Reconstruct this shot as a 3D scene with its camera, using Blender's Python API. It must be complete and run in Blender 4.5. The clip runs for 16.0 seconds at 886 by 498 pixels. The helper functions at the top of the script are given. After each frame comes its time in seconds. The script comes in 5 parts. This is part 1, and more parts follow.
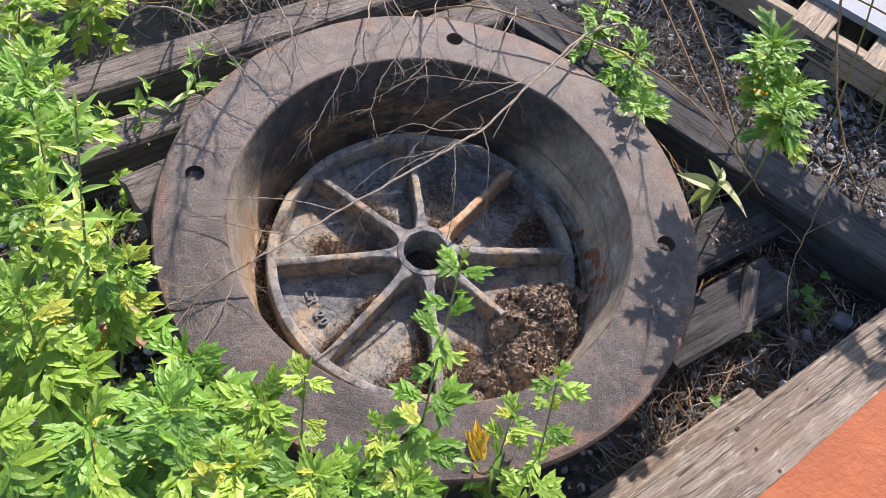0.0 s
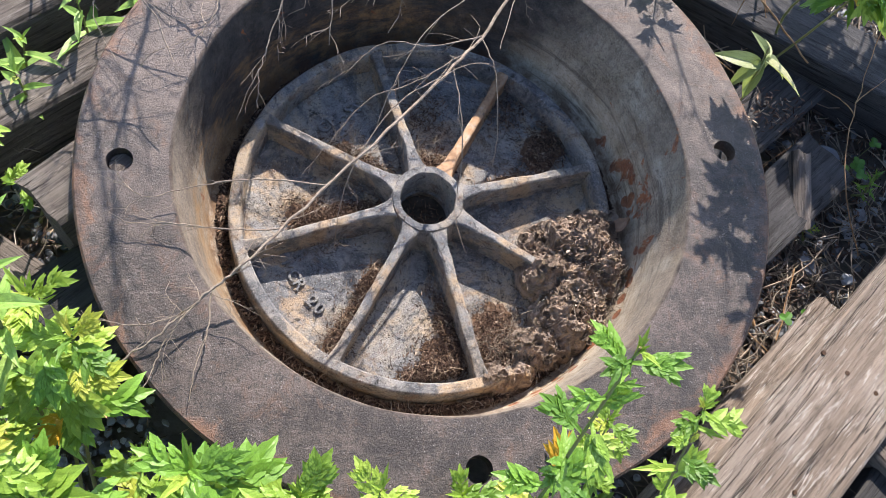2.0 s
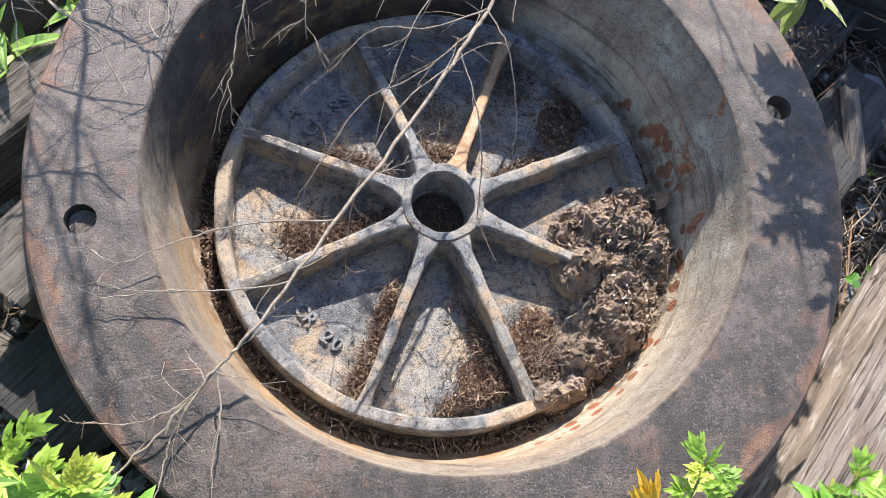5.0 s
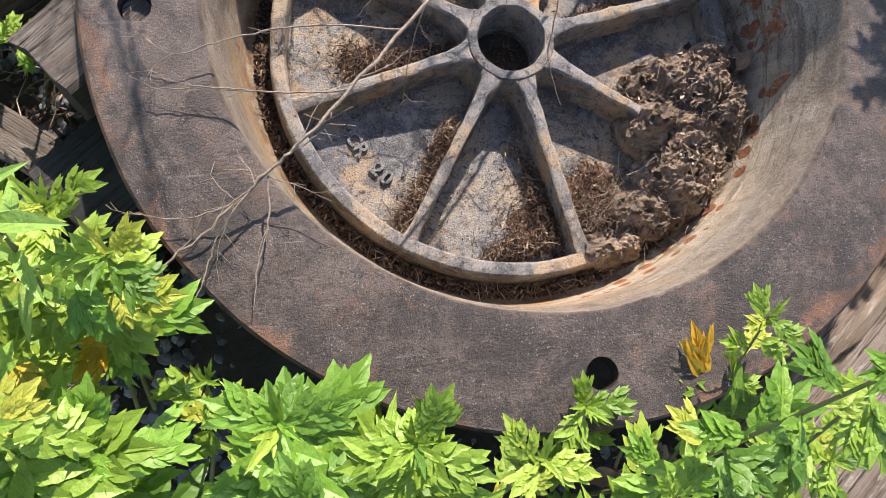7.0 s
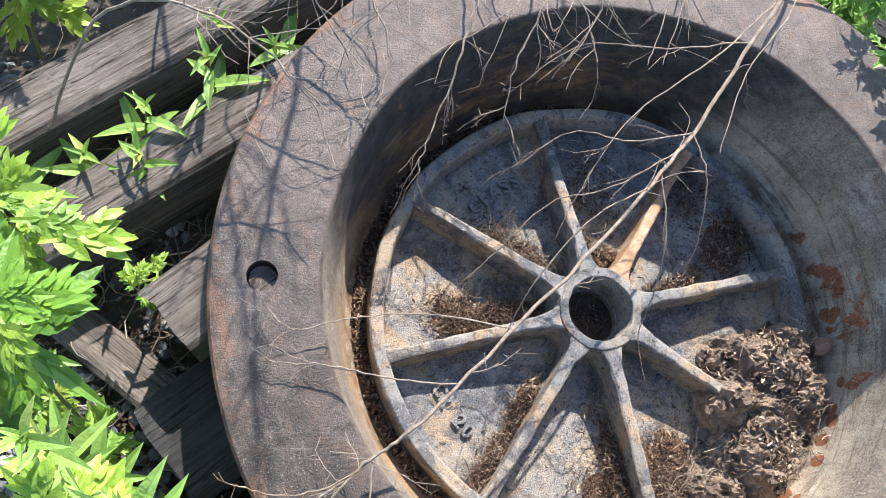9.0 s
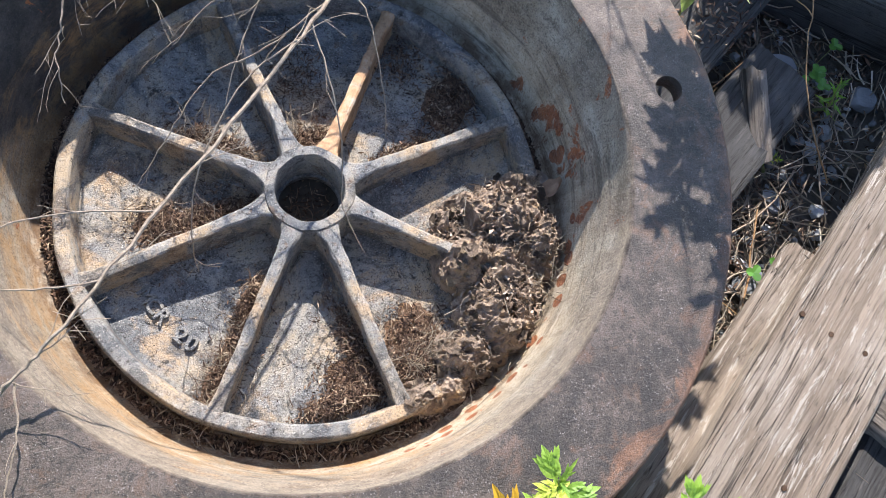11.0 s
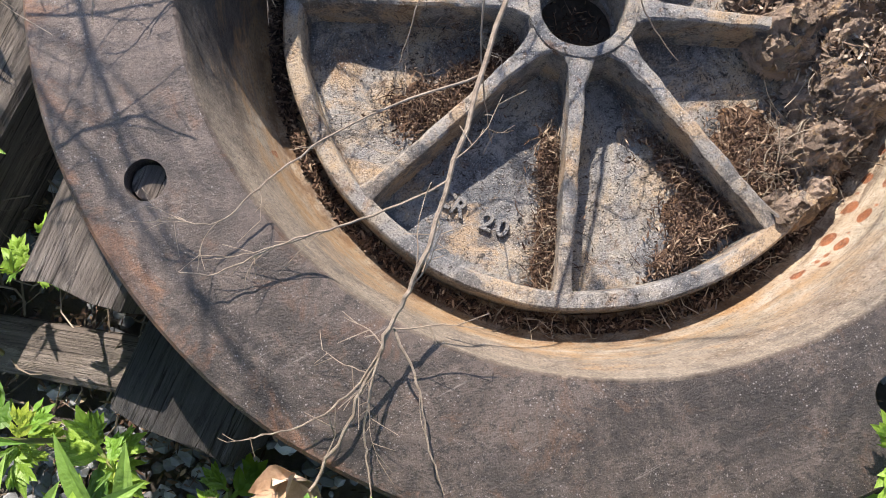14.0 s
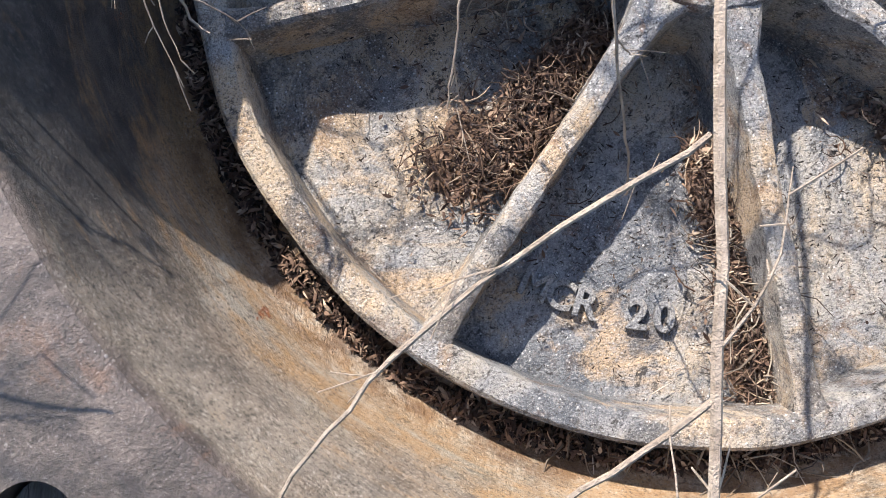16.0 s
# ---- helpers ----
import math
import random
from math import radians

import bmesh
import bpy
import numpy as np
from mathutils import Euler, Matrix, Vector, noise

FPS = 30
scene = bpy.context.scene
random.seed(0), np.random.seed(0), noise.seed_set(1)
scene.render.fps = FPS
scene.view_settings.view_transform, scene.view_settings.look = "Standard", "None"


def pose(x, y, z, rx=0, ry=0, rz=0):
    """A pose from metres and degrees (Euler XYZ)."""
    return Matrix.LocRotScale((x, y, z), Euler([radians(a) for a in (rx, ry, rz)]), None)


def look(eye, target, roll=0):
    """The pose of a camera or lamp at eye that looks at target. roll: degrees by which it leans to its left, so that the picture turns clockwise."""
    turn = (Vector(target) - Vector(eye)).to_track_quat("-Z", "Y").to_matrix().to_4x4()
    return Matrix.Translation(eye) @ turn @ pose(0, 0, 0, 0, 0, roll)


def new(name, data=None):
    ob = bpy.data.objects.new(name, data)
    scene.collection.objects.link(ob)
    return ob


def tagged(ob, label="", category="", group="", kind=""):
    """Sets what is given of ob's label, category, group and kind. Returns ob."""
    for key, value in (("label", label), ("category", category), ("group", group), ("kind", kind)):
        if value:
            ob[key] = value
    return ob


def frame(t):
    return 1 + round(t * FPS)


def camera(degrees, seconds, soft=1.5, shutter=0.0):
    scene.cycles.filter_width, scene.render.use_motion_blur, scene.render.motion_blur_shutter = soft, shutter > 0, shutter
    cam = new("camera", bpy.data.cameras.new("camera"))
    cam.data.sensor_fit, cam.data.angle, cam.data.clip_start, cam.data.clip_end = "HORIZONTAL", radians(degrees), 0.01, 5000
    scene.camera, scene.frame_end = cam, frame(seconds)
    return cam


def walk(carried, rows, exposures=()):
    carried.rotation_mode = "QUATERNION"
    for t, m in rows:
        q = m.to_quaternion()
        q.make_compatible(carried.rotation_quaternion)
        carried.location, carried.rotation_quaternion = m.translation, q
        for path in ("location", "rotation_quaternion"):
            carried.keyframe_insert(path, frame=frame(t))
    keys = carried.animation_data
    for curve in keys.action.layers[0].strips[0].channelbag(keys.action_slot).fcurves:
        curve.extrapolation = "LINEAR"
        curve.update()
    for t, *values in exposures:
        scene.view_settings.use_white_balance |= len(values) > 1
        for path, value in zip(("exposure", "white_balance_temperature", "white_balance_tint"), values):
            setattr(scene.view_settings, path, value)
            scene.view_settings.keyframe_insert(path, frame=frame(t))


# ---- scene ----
cam = camera(57.1, 16.0, soft=0.6)
PATH = [
    (0, (-0.074, -0.842, 1.492), (0.058, 0.199, -0.21), 14.5),
    (0.5, (-0.069, -0.828, 1.476), (0.06, 0.162, -0.257), 14.0),
    (1, (-0.066, -0.811, 1.472), (0.082, 0.109, -0.298), 14.2),
    (1.5, (-0.105, -0.725, 1.352), (0.077, 0.127, -0.449), 14.3),
    (2, (-0.213, -0.535, 1.277), (0.145, 0.164, -0.562), 23.2),
    (2.5, (-0.288, -0.426, 1.244), (0.262, 0.174, -0.583), 33.0),
    (3, (-0.27, -0.389, 1.205), (0.288, 0.189, -0.627), 32.5),
    (3.2, (-0.28, -0.364, 1.187), (0.289, 0.208, -0.643), 32.7),
    (5.3, (-0.236, -0.357, 1.15), (0.151, 0.129, -0.751), 26.7),
    (5.5, (-0.243, -0.345, 1.152), (0.151, 0.086, -0.761), 30.5),
    (6, (-0.256, -0.385, 1.131), (0.133, -0.018, -0.796), 35.2),
    (6.5, (-0.256, -0.421, 1.108), (0.088, -0.086, -0.834), 35.9),
    (7, (-0.271, -0.421, 1.086), (0.019, -0.119, -0.87), 37.2),
    (7.5, (-0.355, -0.382, 1.104), (-0.153, 0.006, -0.848), 26.0),
    (8, (-0.403, -0.327, 1.142), (-0.24, 0.168, -0.789), 20.5),
    (8.2, (-0.417, -0.291, 1.148), (-0.245, 0.22, -0.778), 21.9),
    (10.3, (-0.128, -0.23, 1.13), (0.315, 0.43, -0.705), 23.0),
    (10.5, (-0.102, -0.278, 1.115), (0.365, 0.325, -0.734), 26.0),
    (11, (-0.094, -0.351, 1.092), (0.373, 0.107, -0.798), 33.4),
    (11.5, (-0.144, -0.401, 1.061), (0.271, -0.048, -0.863), 38.7),
    (12, (-0.21, -0.41, 1.052), (0.173, -0.147, -0.894), 46.2),
    (12.5, (-0.25, -0.4, 1.052), (0.094, -0.194, -0.908), 50.2),
    (13, (-0.298, -0.406, 1.059), (0.014, -0.193, -0.905), 45.6),
    (13.5, (-0.32, -0.392, 1.078), (-0.049, -0.16, -0.89), 34.5),
    (13.7, (-0.342, -0.33, 1.017), (-0.072, -0.14, -0.955), 34.7),
    (14, (-0.283, -0.232, 0.903), (-0.195, -0.034, -1.085), -4.8),
    (14.2, (-0.286, -0.165, 0.85), (-0.251, -0.009, -1.144), -21.3),
    (14.5, (-0.246, -0.115, 0.755), (-0.317, 0.032, -1.238), -62.7),
    (14.8, (-0.26, -0.075, 0.675), (-0.292, 0.079, -1.319), -52.0),
    (15, (-0.272, -0.074, 0.627), (-0.258, 0.085, -1.365), -38.0),
    (15.2, (-0.268, -0.065, 0.592), (-0.229, 0.053, -1.404), -24.6),
    (15.5, (-0.273, -0.058, 0.573), (-0.188, 0.050, -1.42), -9.5),
    (16, (-0.264, -0.045, 0.562), (-0.205, 0.028, -1.436), -5.5),
]
EXPOSURES = [(0.0, 0.97, 6800, 20), (1.0, 0.97, 6750, 19), (2.0, 1.15, 6650, 17), (3.0, 1.39, 6600, 15), (5.5, 1.31, 6500, 14), (6.5, 0.99, 6650, 18), (7.5, 0.93, 7300, 20),
             (8.0, 1.07, 6650, 17), (10.5, 1.53, 6450, 13), (11.0, 1.39, 6450, 14), (11.5, 1.13, 6800, 15), (12.0, 1.03, 7350, 18), (13.0, 0.87, 7700, 19), (13.5, 0.93, 7500, 19), (14.5, 1.21, 6500, 15), (16.0, 1.39, 6500, 15)]
walk(cam, [(t, look(eye, target, roll)) for t, eye, target, roll in PATH], EXPOSURES)

# ---- world and light ----
SUN_DIR = Vector((0.23, 0.733, 0.65)).normalized()
sun_data = bpy.data.lights.new("sun", "SUN")
sun_data.energy, sun_data.angle, sun_data.color = 5.0, radians(0.55), (1.0, 0.94, 0.85)
sun = new("sun", sun_data)
sun.matrix_world = look(tuple(SUN_DIR * 8), (0, 0, 0))
world = bpy.data.worlds.new("sky")
scene.world = world
world.use_nodes = True
_nt = world.node_tree
_sky = _nt.nodes.new("ShaderNodeTexSky")
_sky.sky_type, _sky.sun_disc = "NISHITA", False
_sky.dust_density, _sky.ozone_density = 0.5, 2.2
_sky.sun_elevation = math.asin(SUN_DIR.z)
_sky.sun_rotation = math.atan2(SUN_DIR.x, SUN_DIR.y)
_nt.links.new(_sky.outputs[0], _nt.nodes["Background"].inputs[0])
_nt.nodes["Background"].inputs[1].default_value = 0.165

rnd = random.Random(7)


# ---- materials ----
class Mat:
    """A node material with short calls for the nodes that recur."""

    def __init__(self, name):
        self.m = bpy.data.materials.new(name)
        self.m.use_nodes = True
        self.n, self.l = self.m.node_tree.nodes, self.m.node_tree.links
        self.b = self.n["Principled BSDF"]
        self.out = self.n["Material Output"]
        self.co = self.n.new("ShaderNodeTexCoord").outputs["Object"]

    def put(self, value, socket):
        if isinstance(value, bpy.types.NodeSocket):
            self.l.new(value, socket)
        elif isinstance(value, (tuple, list)):
            socket.default_value = (*value, 1.0) if len(value) == 3 and len(socket.default_value) == 4 else value
        else:
            socket.default_value = value

    def stretch(self, scale, turn=(0, 0, 0)):
        n = self.n.new("ShaderNodeMapping")
        self.l.new(self.co, n.inputs[0])
        n.inputs["Scale"].default_value = scale
        n.inputs["Rotation"].default_value = [radians(a) for a in turn]
        return n.outputs[0]

    def noise(self, scale, detail=6, rough=0.6, co=None, warp=0.0):
        n = self.n.new("ShaderNodeTexNoise")
        self.l.new(co or self.co, n.inputs["Vector"])
        n.inputs["Scale"].default_value, n.inputs["Detail"].default_value = scale, detail
        n.inputs["Roughness"].default_value, n.inputs["Distortion"].default_value = rough, warp
        return n.outputs["Fac"]

    def cells(self, scale, co=None, out="Distance"):
        n = self.n.new("ShaderNodeTexVoronoi")
        self.l.new(co or self.co, n.inputs["Vector"])
        n.inputs["Scale"].default_value = scale
        return n.outputs[out]

    def ramp(self, fac, *stops):
        n = self.n.new("ShaderNodeValToRGB")
        self.l.new(fac, n.inputs[0])
        e = n.color_ramp.elements
        while len(e) < len(stops):
            e.new(0.5)
        for k, (p, c) in zip(e, stops):
            k.position, k.color = p, ((c, c, c, 1) if isinstance(c, (int, float)) else (*c, 1))
        return n.outputs[0]

    def mix(self, fac, a, b, how="MIX"):
        n = self.n.new("ShaderNodeMix")
        n.data_type, n.blend_type = "RGBA", how
        self.put(fac, n.inputs[0])
        self.put(a, n.inputs[6])
        self.put(b, n.inputs[7])
        return n.outputs[2]

    def calc(self, how, a, b=0.0):
        n = self.n.new("ShaderNodeMath")
        n.operation = how
        self.put(a, n.inputs[0])
        self.put(b, n.inputs[1])
        return n.outputs[0]

    def axis(self, k):
        n = self.n.new("ShaderNodeSeparateXYZ")
        self.l.new(self.co, n.inputs[0])
        return n.outputs[k]

    def polar(self, around, up):
        """A vector of the angle round z, counted from -y towards +x, and the height."""
        n = self.n.new("ShaderNodeCombineXYZ")
        turn = self.calc("ARCTAN2", self.axis(0), self.calc("MULTIPLY", self.axis(1), -1.0))
        self.put(self.calc("MULTIPLY", turn, around), n.inputs[0])
        self.put(self.calc("MULTIPLY", self.axis(2), up), n.inputs[1])
        return n.outputs[0]

    def random(self):
        return self.n.new("ShaderNodeObjectInfo").outputs["Random"]

    def island(self):
        return self.n.new("ShaderNodeNewGeometry").outputs["Random Per Island"]

    def done(self, colour, rough=0.7, bump=None, depth=0.002, metal=0.0, strength=1.0):
        self.put(colour, self.b.inputs["Base Color"])
        self.put(rough, self.b.inputs["Roughness"])
        self.put(metal, self.b.inputs["Metallic"])
        self.b.inputs["Specular IOR Level"].default_value = 0.32
        if bump is not None:
            n = self.n.new("ShaderNodeBump")
            n.inputs["Distance"].default_value, n.inputs["Strength"].default_value = depth, strength
            self.l.new(bump, n.inputs["Height"])
            self.l.new(n.outputs[0], self.b.inputs["Normal"])
        return self.m


def flange_colour(m):
    """Brown-black cast iron, paler towards +y for the sun's sheen; gives colour, middle and fine noise."""
    big, mid, fine = m.noise(6, 8, 0.7, warp=0.8), m.noise(34, 9, 0.75, warp=0.3), m.noise(300, 5, 0.75)
    c = m.ramp(big, (0.38, (0.011, 0.0085, 0.0075)), (0.50, (0.032, 0.0245, 0.0205)), (0.62, (0.085, 0.065, 0.054)))
    c = m.mix(m.ramp(mid, (0.48, 0.0), (0.62, 0.72)), c, (0.098, 0.076, 0.063))
    c = m.mix(m.ramp(m.noise(150, 5, 0.75), (0.50, 0.0), (0.60, 0.8)), c, (0.012, 0.010, 0.009))
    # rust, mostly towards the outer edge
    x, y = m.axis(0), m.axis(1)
    # broad sun sheen put into the colour, stronger towards +y
    sheen = m.calc("ADD", m.calc("SUBTRACT", y, m.calc("MULTIPLY", x, 0.08)), m.calc("MULTIPLY", m.noise(5, 8, 0.7, warp=0.8), 0.9))
    c = m.mix(m.ramp(sheen, (0.22, 0.0), (0.70, 0.58)), c, m.ramp(mid, (0.40, (0.090, 0.069, 0.058)), (0.62, (0.21, 0.166, 0.140))))
    r = m.calc("SQRT", m.calc("ADD", m.calc("MULTIPLY", x, x), m.calc("MULTIPLY", y, y)))
    edge = m.ramp(r, (0.45, 0.0), (0.5, 0.21))
    edge = m.calc("ADD", edge, m.ramp(y, (0.05, 0.0), (0.48, 0.04)))
    patch = m.ramp(m.calc("ADD", m.noise(8, 9, 0.75, warp=1.0), edge), (0.645, 0.0), (0.74, 1.0))
    c = m.mix(m.calc("MULTIPLY", patch, 0.68), c, m.ramp(mid, (0.38, (0.075, 0.032, 0.016)), (0.62, (0.23, 0.11, 0.055))))
    warm = m.ramp(m.noise(19, 8, 0.75, warp=0.6), (0.55, 0.0), (0.65, 0.55))
    c = m.mix(warm, c, (0.125, 0.064, 0.035))
    # pale scale flecks, chalky bloom and scratches
    few = m.ramp(m.noise(30, 4), (0.44, 0.0), (0.58, 1.0))
    for scale, tone in ((220, (0.34, 0.32, 0.31)), (420, (0.32, 0.29, 0.27))):
        fleck = m.ramp(m.cells(scale), (0.0, 1.0), (0.12, 1.0), (0.20, 0.0))
        c = m.mix(m.calc("MULTIPLY", m.calc("MULTIPLY", fleck, few), 0.5), c, tone)
    bloom = m.ramp(m.noise(15, 10, 0.8, warp=1.2), (0.55, 0.0), (0.70, 0.4))
    c = m.mix(bloom, c, (0.150, 0.124, 0.112))
    scratch = m.ramp(m.noise(16, 4, 0.6, m.stretch((0.25, 7, 1), (0, 0, 38)), 0.2), (0.655, 0.0), (0.68, 0.35))
    c = m.mix(m.calc("MULTIPLY", scratch, few), c, (0.26, 0.23, 0.21))
    grit = m.noise(850, 2, 0.6)
    c = m.mix(m.ramp(grit, (0.34, 0.5), (0.42, 0.0)), c, (0.010, 0.009, 0.009))
    c = m.mix(m.calc("MULTIPLY", m.ramp(grit, (0.60, 0.0), (0.68, 0.4)), m.ramp(mid, (0.40, 0.25), (0.60, 1.0))), c, (0.27, 0.24, 0.225))
    return c, mid, fine


def make_flange():
    m = Mat("dark_cast_iron")
    c, mid, fine = flange_colour(m)
    hgt = m.calc("ADD", m.calc("MULTIPLY", mid, 0.25), m.calc("MULTIPLY", fine, 0.6))
    out = m.done(c, m.ramp(mid, (0.38, 0.44), (0.62, 0.62)), hgt, 0.0036, 0.0)
    m.b.inputs["Specular IOR Level"].default_value = 0.5
    return out


def make_wall():
    m = Mat("stained_bore_iron")
    x, y, z = m.axis(0), m.axis(1), m.axis(2)
    soft, mid, fine = m.noise(8, 8, 0.72, m.stretch((1, 1, 1.3)), 0.3), m.noise(40, 9, 0.78), m.noise(260, 6, 0.75)
    drip = m.noise(1.0, 9, 0.7, m.polar(7.0, 3.0), 0.6)
    band = m.noise(1.0, 8, 0.72, m.polar(2.2, 46.0), 0.7)
    c = m.ramp(soft, (0.36, (0.20, 0.165, 0.115)), (0.46, (0.31, 0.265, 0.20)), (0.56, (0.42, 0.38, 0.31)), (0.68, (0.54, 0.51, 0.45)))
    c = m.mix(m.ramp(mid, (0.47, 0.0), (0.62, 0.6)), c, (0.26, 0.225, 0.17))
    c = m.mix(m.ramp(m.noise(130, 7, 0.8), (0.53, 0.0), (0.62, 0.75)), c, (0.08, 0.07, 0.058))
    # chalk washed down to the foot, thin dark bands along the bore above it
    chalk = m.ramp(m.calc("ADD", m.calc("MULTIPLY", z, -2.6), drip), (0.06, 0.0), (0.32, 0.85))
    c = m.mix(m.calc("MULTIPLY", chalk, m.ramp(x, (-0.18, 0.05), (0.12, 1.0))), c, m.ramp(mid, (0.40, (0.50, 0.425, 0.30)), (0.58, (0.72, 0.655, 0.52))))
    c = m.mix(m.ramp(band, (0.51, 0.0), (0.60, 0.75)), c, (0.105, 0.088, 0.07))
    run = m.noise(1.0, 8, 0.75, m.polar(34.0, 5.0), 0.5)
    c = m.mix(m.ramp(run, (0.55, 0.0), (0.64, 0.4)), c, (0.085, 0.072, 0.060))
    c = m.mix(m.ramp(m.noise(75, 8, 0.8, warp=0.4), (0.58, 0.0), (0.65, 0.5)), c, (0.05, 0.044, 0.038))
    ochre = m.ramp(m.calc("ADD", m.noise(5, 7, 0.72, m.stretch((1, 1, 1.6)), 0.4), m.calc("MULTIPLY", z, -0.5)), (0.42, 0.0), (0.56, 0.7))
    c = m.mix(m.calc("MULTIPLY", ochre, m.ramp(x, (-0.1, 1.0), (0.2, 0.3))), c, (0.37, 0.215, 0.09))
    # brown iron showing through in long stains from the top
    stain = m.ramp(m.calc("ADD", m.calc("ADD", m.calc("MULTIPLY", z, 2.6), drip), m.calc("MULTIPLY", x, -0.30)), (0.86, 0.0), (1.14, 0.8))
    c = m.mix(stain, c, m.ramp(mid, (0.40, (0.125, 0.102, 0.082)), (0.62, (0.31, 0.255, 0.195))))
    # the far +y side's shade put into the colour as near black, with a ragged border
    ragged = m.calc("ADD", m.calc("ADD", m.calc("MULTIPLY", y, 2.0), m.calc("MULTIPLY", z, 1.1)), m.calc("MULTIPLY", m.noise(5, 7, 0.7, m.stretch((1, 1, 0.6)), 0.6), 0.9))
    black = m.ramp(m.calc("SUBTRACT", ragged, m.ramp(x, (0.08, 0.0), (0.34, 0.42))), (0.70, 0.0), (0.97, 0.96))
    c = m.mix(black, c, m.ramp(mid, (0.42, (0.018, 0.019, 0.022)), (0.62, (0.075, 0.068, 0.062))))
    gold = m.ramp(m.calc("SUBTRACT", m.noise(12, 7, 0.72, m.stretch((1, 1, 3)), 0.4), m.calc("MULTIPLY", z, 1.3)), (0.30, 0.0), (0.44, 0.7))
    gold = m.calc("MULTIPLY", gold, m.ramp(x, (0.0, 0.9), (0.12, 0.2)))
    c = m.mix(m.calc("MULTIPLY", gold, m.ramp(m.noise(60, 5, 0.7), (0.4, 0.3), (0.6, 1.0))), c, (0.43, 0.25, 0.10))
    # rust: a row of blotches low on one side, and torn patches
    row = m.ramp(z, (0.040, 0.0), (0.060, 0.42), (0.098, 0.42), (0.120, 0.0), (0.2, 0.0))
    side = m.calc("MULTIPLY", m.ramp(x, (0.0, 0.0), (0.07, 1.0)), m.ramp(y, (0.0, 1.0), (0.08, 0.0)))
    blot = m.calc("SUBTRACT", m.calc("MULTIPLY", row, side), m.cells(1.0, m.polar(15.0, 30.0)))
    blot = m.calc("ADD", blot, m.calc("MULTIPLY", m.noise(70, 5, 0.7), 0.22))
    rust = m.ramp(blot, (0.10, 0.0), (0.135, 1.0))
    torn = m.calc("ADD", m.noise(22, 6, 0.7, m.stretch((1, 1, 0.6)), 0.4), m.ramp(m.calc("ADD", x, m.calc("MULTIPLY", z, -0.25)), (0.29, 0.0), (0.325, 0.13)))
    rust = m.calc("MAXIMUM", rust, m.ramp(torn, (0.675, 0.0), (0.70, 1.0)))
    c = m.mix(m.calc("MULTIPLY", rust, 0.94), c, m.ramp(mid, (0.40, (0.16, 0.046, 0.017)), (0.62, (0.42, 0.14, 0.045))))
    grain = m.noise(430, 3, 0.7)
    c = m.mix(m.ramp(grain, (0.37, 0.65), (0.45, 0.0)), c, (0.04, 0.034, 0.03))
    c = m.mix(m.ramp(grain, (0.56, 0.0), (0.66, 0.5)), c, m.mix(black, (0.52, 0.47, 0.40), (0.12, 0.11, 0.10)))
    foot = m.ramp(z, (0.045, 0.7), (0.075, 0.0))
    c = m.mix(m.calc("MULTIPLY", foot, m.ramp(m.noise(30, 6, 0.7), (0.42, 0.0), (0.58, 1.0))), c, (0.10, 0.05, 0.026))
    # the skin of the flange comes down over the rounded edge
    skin = flange_colour(m)[0]
    over = m.ramp(m.calc("ADD", z, m.calc("MULTIPLY", m.calc("SUBTRACT", drip, 0.5), 0.02)), (0.243, 0.0), (0.2485, 1.0))
    c = m.mix(over, c, skin)
    hgt = m.calc("ADD", m.calc("MULTIPLY", mid, 0.5), m.calc("MULTIPLY", fine, 0.6))
    return m.done(c, 0.6, hgt, 0.0045, 0.0)


